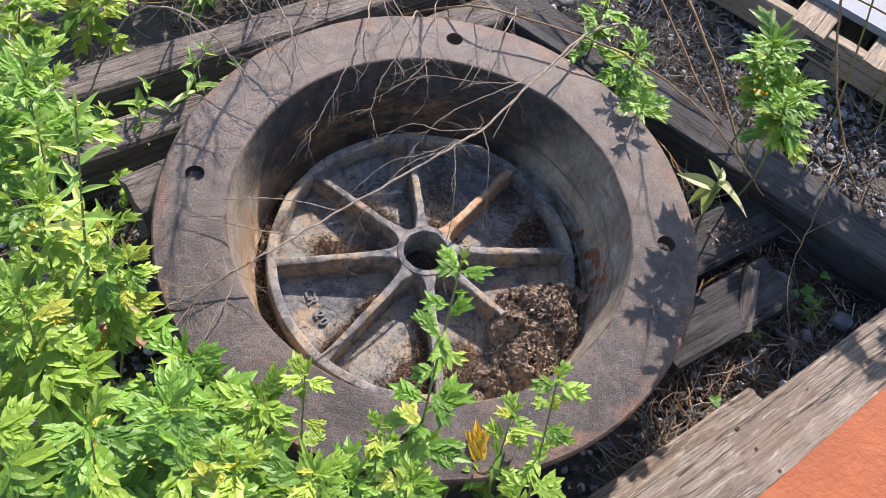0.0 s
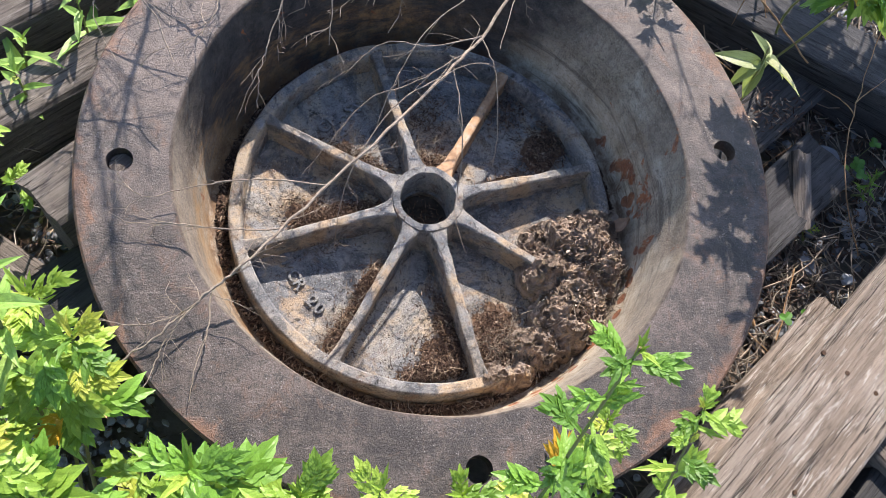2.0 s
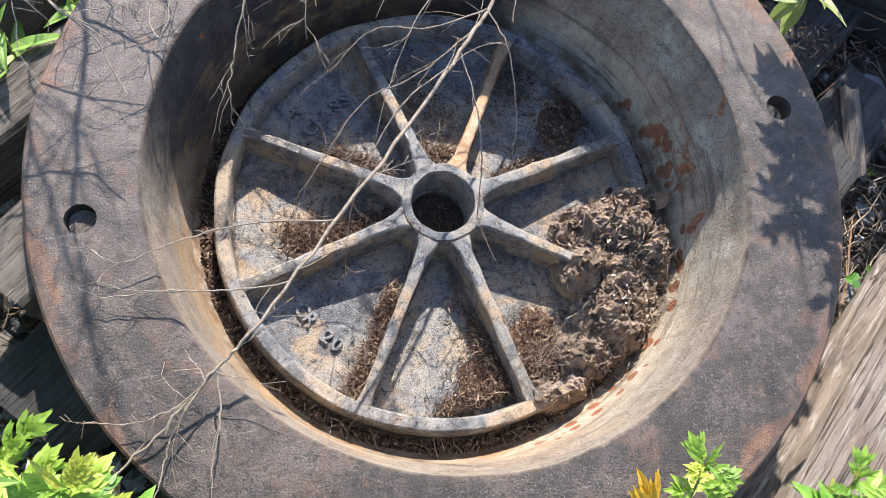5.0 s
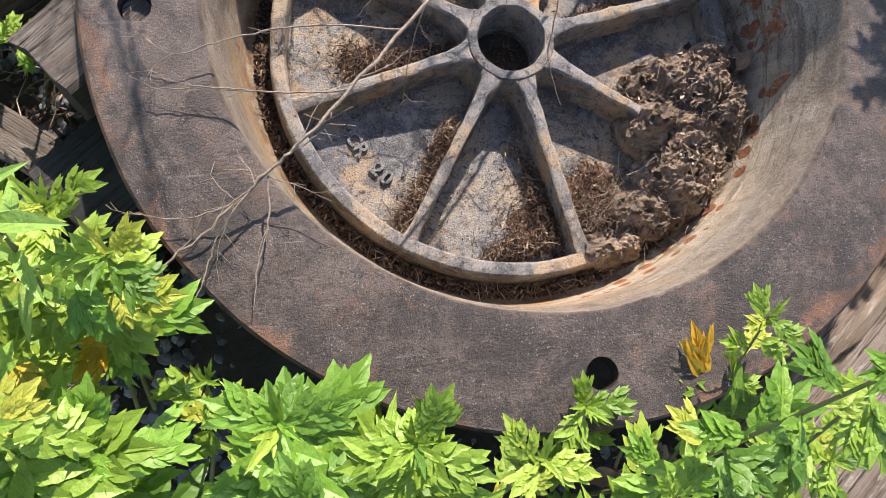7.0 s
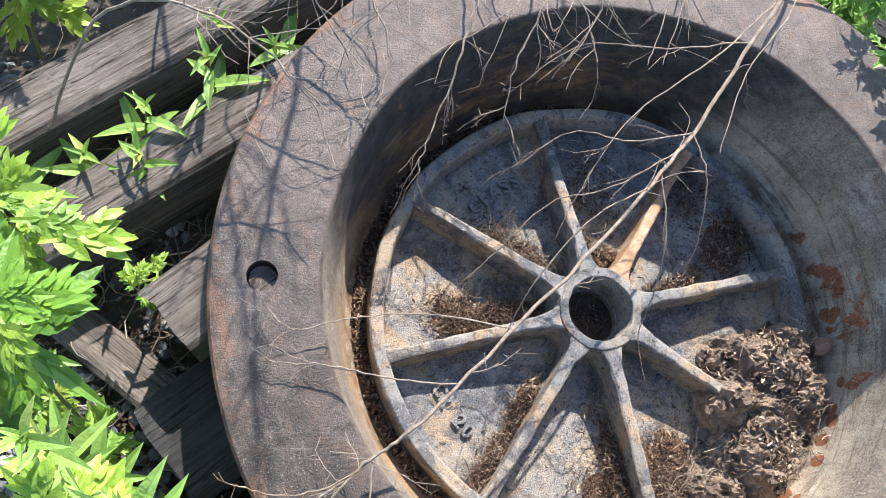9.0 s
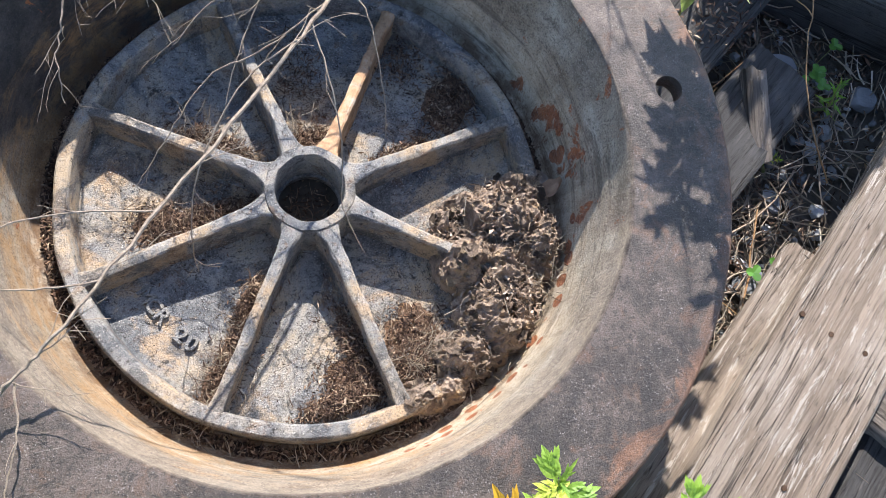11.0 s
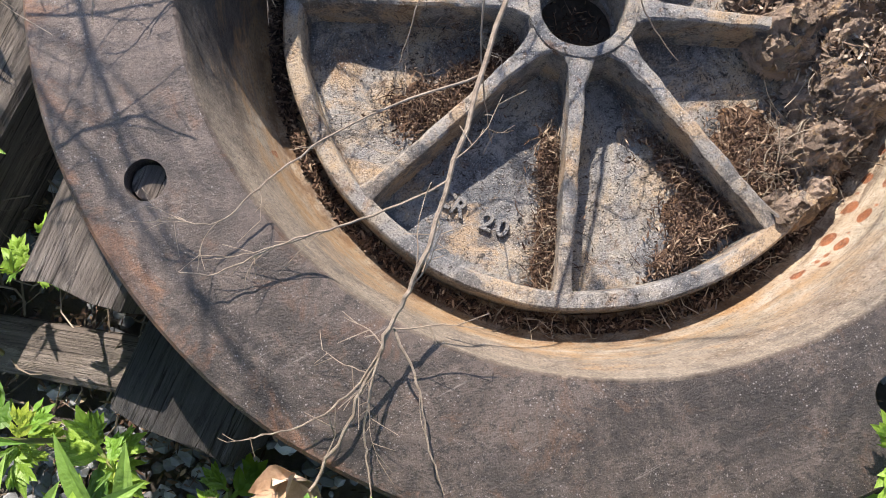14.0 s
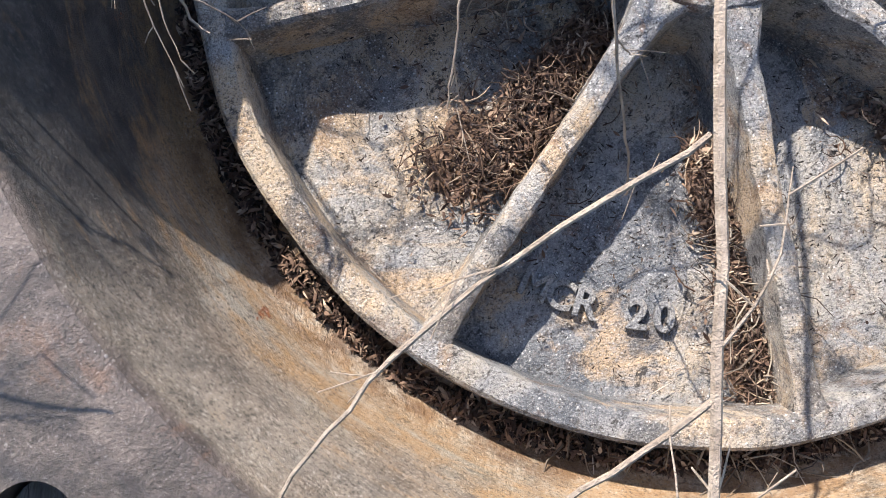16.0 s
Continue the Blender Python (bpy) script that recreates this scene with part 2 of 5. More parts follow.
def make_wheel():
    m = Mat("weathered_grey_cast_iron")
    big, mid, sand = m.noise(5.5, 8, 0.66, warp=1.1), m.noise(50, 9, 0.78), m.noise(520, 3, 0.7)
    c = m.ramp(big, (0.38, (0.105, 0.117, 0.130)), (0.45, (0.235, 0.238, 0.236)), (0.52, (0.34, 0.312, 0.262)), (0.60, (0.44, 0.345, 0.232)))
    c = m.mix(m.ramp(mid, (0.46, 0.0), (0.62, 0.5)), c, (0.34, 0.335, 0.32))
    c = m.mix(m.ramp(m.noise(9, 8, 0.72, warp=0.9), (0.52, 0.0), (0.60, 0.75)), c, (0.47, 0.33, 0.19))
    c = m.mix(m.ramp(m.noise(15, 9, 0.78, warp=0.7), (0.495, 0.0), (0.58, 0.74)), c, (0.062, 0.071, 0.083))
    c = m.mix(m.ramp(m.noise(26, 8, 0.75, warp=0.5), (0.545, 0.0), (0.64, 0.75)), c, (0.16, 0.092, 0.052))
    c = m.mix(m.ramp(m.noise(95, 7, 0.8), (0.55, 0.0), (0.63, 0.75)), c, (0.06, 0.055, 0.05))
    # sandy casting skin: light and dark grains
    c = m.mix(m.ramp(sand, (0.36, 0.7), (0.44, 0.0)), c, (0.045, 0.042, 0.04))
    c = m.mix(m.ramp(sand, (0.56, 0.0), (0.66, 0.5)), c, (0.48, 0.465, 0.44))
    dust = m.noise(1150, 2, 0.6)
    c = m.mix(m.ramp(dust, (0.34, 0.7), (0.42, 0.0)), c, (0.035, 0.036, 0.04))
    c = m.mix(m.ramp(dust, (0.60, 0.0), (0.70, 0.4)), c, (0.56, 0.54, 0.50))
    pit = m.ramp(m.noise(70, 7, 0.8, warp=0.4), (0.575, 0.0), (0.62, 0.9))
    c = m.mix(pit, c, (0.032, 0.029, 0.027))
    fleck = m.ramp(m.cells(260), (0.0, 1.0), (0.13, 0.9), (0.2, 0.0))
    c = m.mix(m.calc("MULTIPLY", fleck, m.ramp(m.noise(30, 3), (0.46, 0.0), (0.58, 0.8))), c, (0.66, 0.64, 0.61))
    hgt = m.calc("ADD", m.calc("MULTIPLY", mid, 0.6), m.calc("MULTIPLY", sand, 0.5))
    return m.done(c, 0.8, hgt, 0.006)


def make_wheel_rust():
    m = Mat("rusty_grey_cast_iron")
    mid, fine = m.noise(40, 7, 0.7), m.noise(300, 4, 0.6)
    c = m.ramp(mid, (0.3, (0.20, 0.11, 0.055)), (0.55, (0.38, 0.24, 0.14)), (0.75, (0.42, 0.38, 0.32)))
    c = m.mix(m.ramp(m.noise(100, 5, 0.7), (0.56, 0.0), (0.66, 0.6)), c, (0.08, 0.06, 0.05))
    return m.done(c, 0.85, m.calc("ADD", mid, m.calc("MULTIPLY", fine, 0.6)), 0.002)


def make_wood(name, dark, light, pale, amount, worn=0.0):
    """Weathered timber with its grain along the local x axis."""
    m = Mat(name)
    grain = m.noise(10, 10, 0.72, m.stretch((0.16, 6, 6)), 0.12)
    fibre = m.noise(48, 8, 0.75, m.stretch((0.28, 7, 7)), 0.35)
    blot = m.noise(7, 5, 0.6)
    c = m.ramp(grain, (0.36, dark), (0.50, light), (0.62, tuple(v * 1.3 for v in light)))
    c = m.mix(m.ramp(blot, (0.45, 0.0), (0.68, amount)), c, pale)
    chip = m.ramp(m.noise(34, 9, 0.8, m.stretch((0.4, 3, 3)), 0.7), (0.555, 0.0), (0.575, worn))
    c = m.mix(chip, c, (0.50, 0.455, 0.40))
    c = m.mix(m.ramp(m.noise(90, 6, 0.75, m.stretch((0.5, 1.5, 1.5))), (0.56, 0.0), (0.66, 0.6)), c, tuple(v * 0.6 for v in dark))
    c = m.mix(m.ramp(fibre, (0.53, 0.0), (0.63, 0.45)), c, tuple(v * 0.5 for v in dark))
    crack = m.ramp(m.noise(5, 5, 0.55, m.stretch((0.14, 8, 8)), 0.2), (0.492, 0.0), (0.5, 1.0), (0.508, 0.0))
    c = m.mix(m.calc("MULTIPLY", crack, 0.9), c, (0.012, 0.01, 0.008))
    h = m.calc("SUBTRACT", m.calc("ADD", grain, m.calc("MULTIPLY", fibre, 0.8)), m.calc("MULTIPLY", crack, 0.8))
    return m.done(c, 0.9, h, 0.008)


def make_leaf(name, deep, fresh, tired, turn=0.12, glow=0.34):
    m = Mat(name)
    pick = m.random()
    c = m.ramp(pick, (0.0, deep), (0.40, fresh), (0.85, tuple(v * 1.15 for v in fresh)), (1.0, tired))
    c = m.mix(m.ramp(m.noise(60, 4), (0.4, 0.0), (0.75, 0.5)), c, deep)
    c = m.mix(m.ramp(m.noise(25, 3), (0.64, 0.0), (0.78, turn * 3)), c, tired)
    c = m.mix(m.ramp(m.noise(7, 3, 0.55, m.stretch((0.7, 5, 1), (0, 0, 25)), 0.2), (0.50, 0.0), (0.66, 0.35)), c, tuple(v * 0.55 for v in deep))
    m.put(c, m.b.inputs["Base Color"])
    m.b.inputs["Roughness"].default_value = 0.42
    m.b.inputs["Specular IOR Level"].default_value = 0.4
    t = m.n.new("ShaderNodeBsdfTranslucent")
    m.put(m.mix(0.5, c, (0.40, 0.55, 0.04)), t.inputs[0])
    s = m.n.new("ShaderNodeMixShader")
    s.inputs[0].default_value = glow
    m.l.new(m.b.outputs[0], s.inputs[1])
    m.l.new(t.outputs[0], s.inputs[2])
    m.l.new(s.outputs[0], m.out.inputs[0])
    b = m.n.new("ShaderNodeBump")
    b.inputs["Distance"].default_value = 0.0018
    m.l.new(m.noise(9, 3, 0.6), b.inputs["Height"])
    m.l.new(b.outputs[0], m.b.inputs["Normal"])
    return m.m


def make_mixed(name, *stops, rough=0.9, glow=0.0, scale=90):
    """Loose stuff whose every piece has a tone of its own."""
    m = Mat(name)
    c = m.ramp(m.island(), *stops)
    n = m.noise(scale, 5, 0.65)
    c = m.mix(m.ramp(n, (0.4, 0.0), (0.75, 0.55)), c, tuple(v * 0.5 for v in stops[0][1]))
    return m.done(c, rough, n, 0.002)


def make_soil():
    m = Mat("dark_littered_soil")
    big, fine = m.noise(6, 8, 0.7), m.noise(90, 8, 0.75)
    c = m.ramp(big, (0.35, (0.045, 0.039, 0.033)), (0.55, (0.11, 0.098, 0.085)), (0.7, (0.17, 0.154, 0.134)))
    c = m.mix(m.ramp(fine, (0.45, 0.0), (0.7, 0.7)), c, (0.13, 0.113, 0.09))
    return m.done(c, 0.95, m.calc("ADD", big, fine), 0.012)


def make_plain(name, a, b, rough, scale=30, metal=0.0, spots=None):
    m = Mat(name)
    n = m.noise(scale, 7, 0.65)
    c = m.mix(m.ramp(n, (0.35, 0.0), (0.7, 1.0)), a, b)
    if spots:
        c = m.mix(m.ramp(m.noise(scale * 4, 6, 0.7), (0.58, 0.0), (0.68, 0.8)), c, spots)
    return m.done(c, rough, m.calc("ADD", n, m.noise(scale * 9, 4)), 0.0015, metal)


FLANGE, WALL, WHEEL, WHEEL_RUST = make_flange(), make_wall(), make_wheel(), make_wheel_rust()
TIMBER = make_wood("grey_weathered_timber", (0.026, 0.022, 0.019), (0.165, 0.142, 0.122), (0.28, 0.25, 0.225), 0.6, 0.25)
# blackened wood, toned darker still to stand in for leaf shade
TIMBER_DARK = make_wood("blackened_timber", (0.016, 0.016, 0.016), (0.055, 0.054, 0.054), (0.115, 0.115, 0.115), 0.45, 0.05)
PLANK = make_wood("sun_bleached_plank", (0.105, 0.080, 0.060), (0.255, 0.205, 0.160), (0.39, 0.34, 0.29), 0.7, 0.8)
PALLET = make_wood("pale_pallet_wood", (0.27, 0.215, 0.155), (0.40, 0.33, 0.25), (0.46, 0.40, 0.33), 0.4, 0)
LEAF = make_leaf("mugwort_leaf", (0.075, 0.185, 0.028), (0.275, 0.43, 0.062), (0.58, 0.52, 0.09), glow=0.35)
LEAF_DEEP = make_leaf("deep_green_mugwort_leaf", (0.07, 0.17, 0.027), (0.17, 0.34, 0.045), (0.34, 0.44, 0.065), glow=0.28)
LEAF_LIME = make_leaf("yellowing_mugwort_leaf", (0.15, 0.255, 0.033), (0.32, 0.445, 0.068), (0.60, 0.46, 0.07), 0.18, glow=0.34)
LEAF_PALE = make_leaf("lance_leaf", (0.16, 0.30, 0.06), (0.29, 0.48, 0.11), (0.50, 0.52, 0.14))
LEAF_VARIEGATED = make_leaf("pale_edged_leaf", (0.17, 0.23, 0.10), (0.34, 0.39, 0.19), (0.62, 0.60, 0.36), 0.3)
LEAF_YELLOW = make_leaf("yellow_leaf", (0.55, 0.30, 0.03), (0.70, 0.42, 0.04), (0.60, 0.28, 0.04))
LEAF_CLOVER = make_leaf("clover_leaf", (0.05, 0.16, 0.03), (0.09, 0.24, 0.045), (0.10, 0.26, 0.05), 0.02)
STEM = make_plain("green_stem", (0.14, 0.20, 0.06), (0.22, 0.17, 0.08), 0.7, 60)
TWIG = make_plain("dry_twig_bark", (0.20, 0.155, 0.115), (0.40, 0.33, 0.255), 0.85, 120)
STALK = make_plain("brown_stalk", (0.20, 0.11, 0.05), (0.36, 0.23, 0.12), 0.75, 60)
LITTER = make_mixed("leaf_litter", (0.0, (0.028, 0.016, 0.011)), (0.42, (0.098, 0.060, 0.042)), (0.80, (0.215, 0.142, 0.096)), (1.0, (0.44, 0.345, 0.245)))
MULCH = make_mixed("rotted_leaf_mulch", (0.0, (0.05, 0.034, 0.025)), (0.4, (0.16, 0.112, 0.08)), (0.8, (0.31, 0.235, 0.175)), (1.0, (0.52, 0.43, 0.34)))


def make_clod(name, tone):
    m = Mat(name)
    big, mid, fine = m.noise(28, 7, 0.7, warp=0.8), m.noise(110, 8, 0.78, warp=0.5), m.noise(420, 4, 0.7)
    c = m.ramp(big, (0.38, tuple(v * 0.32 for v in tone)), (0.50, tuple(v * 0.68 for v in tone)), (0.62, tone))
    c = m.mix(m.ramp(mid, (0.52, 0.0), (0.64, 0.7)), c, tuple(v * 0.22 for v in tone))
    c = m.mix(m.ramp(m.noise(60, 7, 0.75), (0.54, 0.0), (0.62, 0.7)), c, (tone[0] * 0.95, tone[1] * 0.86, tone[2] * 0.62))
    return m.done(c, 0.92, m.calc("ADD", mid, m.calc("MULTIPLY", fine, 0.6)), 0.006)


CLOD = make_clod("matted_rotted_leaves", (0.47, 0.36, 0.275))
CLOD_DARK = make_clod("black_rotted_leaves", (0.19, 0.145, 0.115))
DRY_MULCH = make_clod("dry_tan_rotted_leaves", (0.62, 0.48, 0.34))
BED = make_clod("brown_leaf_mould", (0.25, 0.155, 0.10))
STRAW = make_mixed("dry_straw", (0.0, (0.09, 0.072, 0.055)), (0.4, (0.20, 0.165, 0.125)), (0.8, (0.32, 0.275, 0.21)), (1.0, (0.50, 0.45, 0.37)))
GRAVEL = make_mixed("grey_gravel", (0.0, (0.075, 0.082, 0.090)), (0.5, (0.165, 0.176, 0.186)), (0.85, (0.27, 0.285, 0.295)), (1.0, (0.44, 0.45, 0.455)))
DRY_LEAF = make_mixed("dead_brown_leaf", (0.0, (0.22, 0.12, 0.07)), (0.6, (0.42, 0.28, 0.18)), (1.0, (0.66, 0.56, 0.46)))
SPECK = make_mixed("black_leaf_specks", (0.0, (0.010, 0.008, 0.007)), (0.6, (0.030, 0.022, 0.017)), (1.0, (0.10, 0.07, 0.048)))
SOIL = make_soil()
ORANGE = make_plain("orange_rusted_steel", (0.29, 0.083, 0.028), (0.22, 0.056, 0.018), 0.65, 14, 0.0, (0.30, 0.075, 0.025))
PANEL = make_plain("pale_blue_grey_panel", (0.165, 0.19, 0.225), (0.205, 0.23, 0.265), 0.6, 6)
NAIL = make_plain("rusty_nail_steel", (0.10, 0.055, 0.03), (0.05, 0.035, 0.028), 0.6, 200, 0.5)
INK = make_plain("dark_stamp_ink", (0.05, 0.05, 0.055), (0.08, 0.08, 0.085), 0.9, 60)
STONE = make_plain("flat_grey_stone", (0.11, 0.12, 0.135), (0.20, 0.21, 0.22), 0.85, 20)


# ---- building helpers ----
def mesh_from(bm, name, material, smooth=False):
    me = bpy.data.meshes.new(name)
    bm.normal_update()
    bm.to_mesh(me)
    bm.free()
    me.materials.append(material)
    if smooth:
        me.polygons.foreach_set("use_smooth", [True] * len(me.polygons))
        me.set_sharp_from_angle(angle=radians(32))
    return me


def part(name, bm, material, parent=None, label="", smooth=False):
    ob = new(name, mesh_from(bm, name, material, smooth) if isinstance(bm, bmesh.types.BMesh) else bm)
    if parent is not None:
        ob.parent = parent
    if label:
        tagged(ob, label)
    return ob


def thing(name, label, category, at=(0, 0, 0), turn=0.0, group="", kind=""):
    ob = new(name)
    ob.empty_display_size = 0.05
    ob.matrix_basis = pose(*at, 0, 0, turn)
    return tagged(ob, label, category, group, kind)


def soup(name, verts, faces, material, smooth=False):
    me = bpy.data.meshes.new(name)
    me.from_pydata(verts, [], faces)
    me.materials.append(material)
    if smooth:
        me.polygons.foreach_set("use_smooth", [True] * len(me.polygons))
    return me


def lathe(profile, seg=160, wobble=0.0, closed=True, arc=None):
    """A ring turned round z from (radius, height) pairs; arc: from and to which angle, where it is broken."""
    bm = bmesh.new()
    rows = []
    for k in range(seg):
        a = radians(arc[0] + (arc[1] - arc[0]) * k / (seg - 1)) if arc else 2 * math.pi * k / seg
        row = []
        for r, z in profile:
            w = wobble * noise.noise((math.cos(a) * 4 + r * 9, math.sin(a) * 4, z * 14))
            row.append(bm.verts.new(((r + w) * math.cos(a), (r + w) * math.sin(a), z + w * 0.5)))
        rows.append(row)
    n = len(profile)
    if arc:
        bm.faces.new(rows[0])
        bm.faces.new(rows[-1][::-1])
    for k in range(seg - 1 if arc else seg):
        p, q = rows[k], rows[(k + 1) % seg]
        for j in range(n if closed else n - 1):
            i = (j + 1) % n
            bm.faces.new((p[j], q[j], q[i], p[i]))
    bmesh.ops.recalc_face_normals(bm, faces=bm.faces)
    return bm


def add_tube(bm, pts, radii, sides=6):
    """A tapered round bar along points, added to bm."""
    rings = []
    up = Vector((0.13, 0.21, 1)).normalized()
    for k, p in enumerate(pts):
        p = Vector(p)
        a, b = Vector(pts[max(k - 1, 0)]), Vector(pts[min(k + 1, len(pts) - 1)])
        d = (b - a).normalized()
        u = d.cross(up)
        u = u.normalized() if u.length > 1e-4 else Vector((1, 0, 0))
        v = d.cross(u)
        r = radii[k]
        rings.append([bm.verts.new(p + r * (math.cos(t) * u + math.sin(t) * v)) for t in (2 * math.pi * s / sides for s in range(sides))])
    for p, q in zip(rings, rings[1:]):
        for s in range(sides):
            bm.faces.new((p[s], p[(s + 1) % sides], q[(s + 1) % sides], q[s]))
    bm.faces.new(rings[0][::-1])
    bm.faces.new(rings[-1])


def curve_points(pts, steps=6, jitter=0.0, rng=rnd):
    """Points smoothly through pts, with a little unevenness."""
    pts = [Vector(p) for p in pts]
    out = []
    for k in range(len(pts) - 1):
        p0, p1, p2, p3 = pts[max(k - 1, 0)], pts[k], pts[k + 1], pts[min(k + 2, len(pts) - 1)]
        for s in range(steps):
            t = s / steps
            q = 0.5 * ((2 * p1) + (p2 - p0) * t + (2 * p0 - 5 * p1 + 4 * p2 - p3) * t * t + (3 * p1 - p0 - 3 * p2 + p3) * t ** 3)
            out.append(q + Vector([rng.uniform(-jitter, jitter) for _ in range(3)]))
    out.append(pts[-1])
    return out


def block(length, width, height, worn=0.004, cuts=24, seed=0, across=4):
    """A worn timber: grain along x, top at z = 0, centred on x and y."""
    bm = bmesh.new()
    r = random.Random(seed)
    prof = []
    b = min(0.006, height * 0.2)
    w, h = width / 2, height
    for k in range(across + 1):
        prof.append((-w + b + (width - 2 * b) * k / across, 0.0))
    prof += [(w, -b), (w, -h * 0.5), (w, -h + b), (w - b, -h), (-w + b, -h), (-w, -h + b), (-w, -h * 0.5), (-w, -b)]
    rows = []
    for k in range(cuts + 1):
        x = -length / 2 + length * k / cuts
        if k in (0, cuts):
            x += r.uniform(-0.004, 0.004)
        row = []
        for y, z in prof:
            s = noise.noise((x * 5 + seed * 3.1, y * 30, z * 30 + seed)) + 0.5 * noise.noise((x * 22, y * 60 + seed, z * 60))
            t = noise.noise((x * 4, y * 25 + 7, z * 25 + seed * 1.7))
            e = r.uniform(-0.006, 0.006) if k in (0, cuts) else 0.0
            row.append(bm.verts.new((x + e, y + worn * t, z + worn * s)))
        rows.append(row)
    n = len(prof)
    for p, q in zip(rows, rows[1:]):
        for j in range(n):
            bm.faces.new((p[j], p[(j + 1) % n], q[(j + 1) % n], q[j]))
    bm.faces.new(rows[0])
    bm.faces.new(rows[-1][::-1])
    bmesh.ops.recalc_face_normals(bm, faces=bm.faces)
    return bm


def plain_box(x0, x1, y0, y1, z0, z1, bevel=0.002):
    bm = bmesh.new()
    bmesh.ops.create_cube(bm, size=1.0, matrix=Matrix.Translation(((x0 + x1) / 2, (y0 + y1) / 2, (z0 + z1) / 2)) @ Matrix.Diagonal((x1 - x0, y1 - y0, z1 - z0, 1)))
    if bevel:
        bmesh.ops.bevel(bm, geom=list(bm.edges), offset=bevel, segments=2, affect="EDGES")
    return bm


# ---- ground ----
def build_ground():
    verts, faces = [], []
    ticks = [-60, -20, -8, -4] + [-2.4 + 0.06 * k for k in range(81)] + [4, 8, 20, 60]
    for y in ticks:
        for x in ticks:
            near = max(0.0, 1 - max(abs(x), abs(y)) / 3)
            z = near * (0.014 * noise.noise((x * 3, y * 3, 0)) + 0.007 * noise.noise((x * 11, y * 11, 4))) - 0.012
            verts.append((x, y, z))
    n = len(ticks)
    for j in range(n - 1):
        for i in range(n - 1):
            a = j * n + i
            faces.append((a, a + 1, a + n + 1, a + n))
    ob = new("ground", soup("ground", verts, faces, SOIL, True))
    return tagged(ob, "dark soil littered with straw and small stones", "ground", kind="structure")


build_ground()


# ---- flanged ring ----
def build_ring():
    ring = thing("flanged_iron_ring", "large rusty dark cast iron flanged pipe ring lying on timbers", "pipe flange")
    bm = lathe([(0.3765, 0.224), (0.3765, 0.2494), (0.379, 0.2500), (0.40, 0.2501), (0.42, 0.2502), (0.45, 0.2498),
                (0.48, 0.2502), (0.4965, 0.2500), (0.5, 0.2465), (0.5003, 0.232), (0.4995, 0.227), (0.496, 0.224), (0.44, 0.224)], 200, 0.0018)
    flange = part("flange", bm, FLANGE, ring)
    cutters = []
    for k, (hx, hy) in enumerate(((-0.44, 0.0), (0.0, 0.44), (0.44, 0.0), (0.004, -0.441))):
        cm = bmesh.new()
        bmesh.ops.create_cone(cm, cap_ends=True, segments=36, radius1=0.0175, radius2=0.0178, depth=0.2, matrix=Matrix.Translation((hx, hy, 0.24)))
        cutter = new("cutter", mesh_from(cm, "cutter", FLANGE))
        mod = flange.modifiers.new("hole", "BOOLEAN")
        mod.object, mod.operation, mod.solver = cutter, "DIFFERENCE", "EXACT"
        cutters.append(cutter)
    bpy.context.view_layer.update()
    done = bpy.data.meshes.new_from_object(flange.evaluated_get(bpy.context.evaluated_depsgraph_get()))
    flange.modifiers.clear()
    flange.data = done
    done.polygons.foreach_set("use_smooth", [True] * len(done.polygons))
    done.set_sharp_from_angle(angle=radians(32))
    for c in cutters:
        bpy.data.objects.remove(c)
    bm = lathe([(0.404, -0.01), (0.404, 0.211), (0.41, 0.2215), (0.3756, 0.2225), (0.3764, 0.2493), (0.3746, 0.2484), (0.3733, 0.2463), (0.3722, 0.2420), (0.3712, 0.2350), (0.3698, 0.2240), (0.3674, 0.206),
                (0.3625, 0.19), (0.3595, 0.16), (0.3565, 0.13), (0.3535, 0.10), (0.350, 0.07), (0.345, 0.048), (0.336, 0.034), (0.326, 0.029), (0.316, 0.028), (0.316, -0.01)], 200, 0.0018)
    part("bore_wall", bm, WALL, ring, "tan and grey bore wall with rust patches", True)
    return ring


build_ring()


# ---- spoked wheel lying inside the ring ----
SPOKES = [12 + 45 * k for k in range(8)]


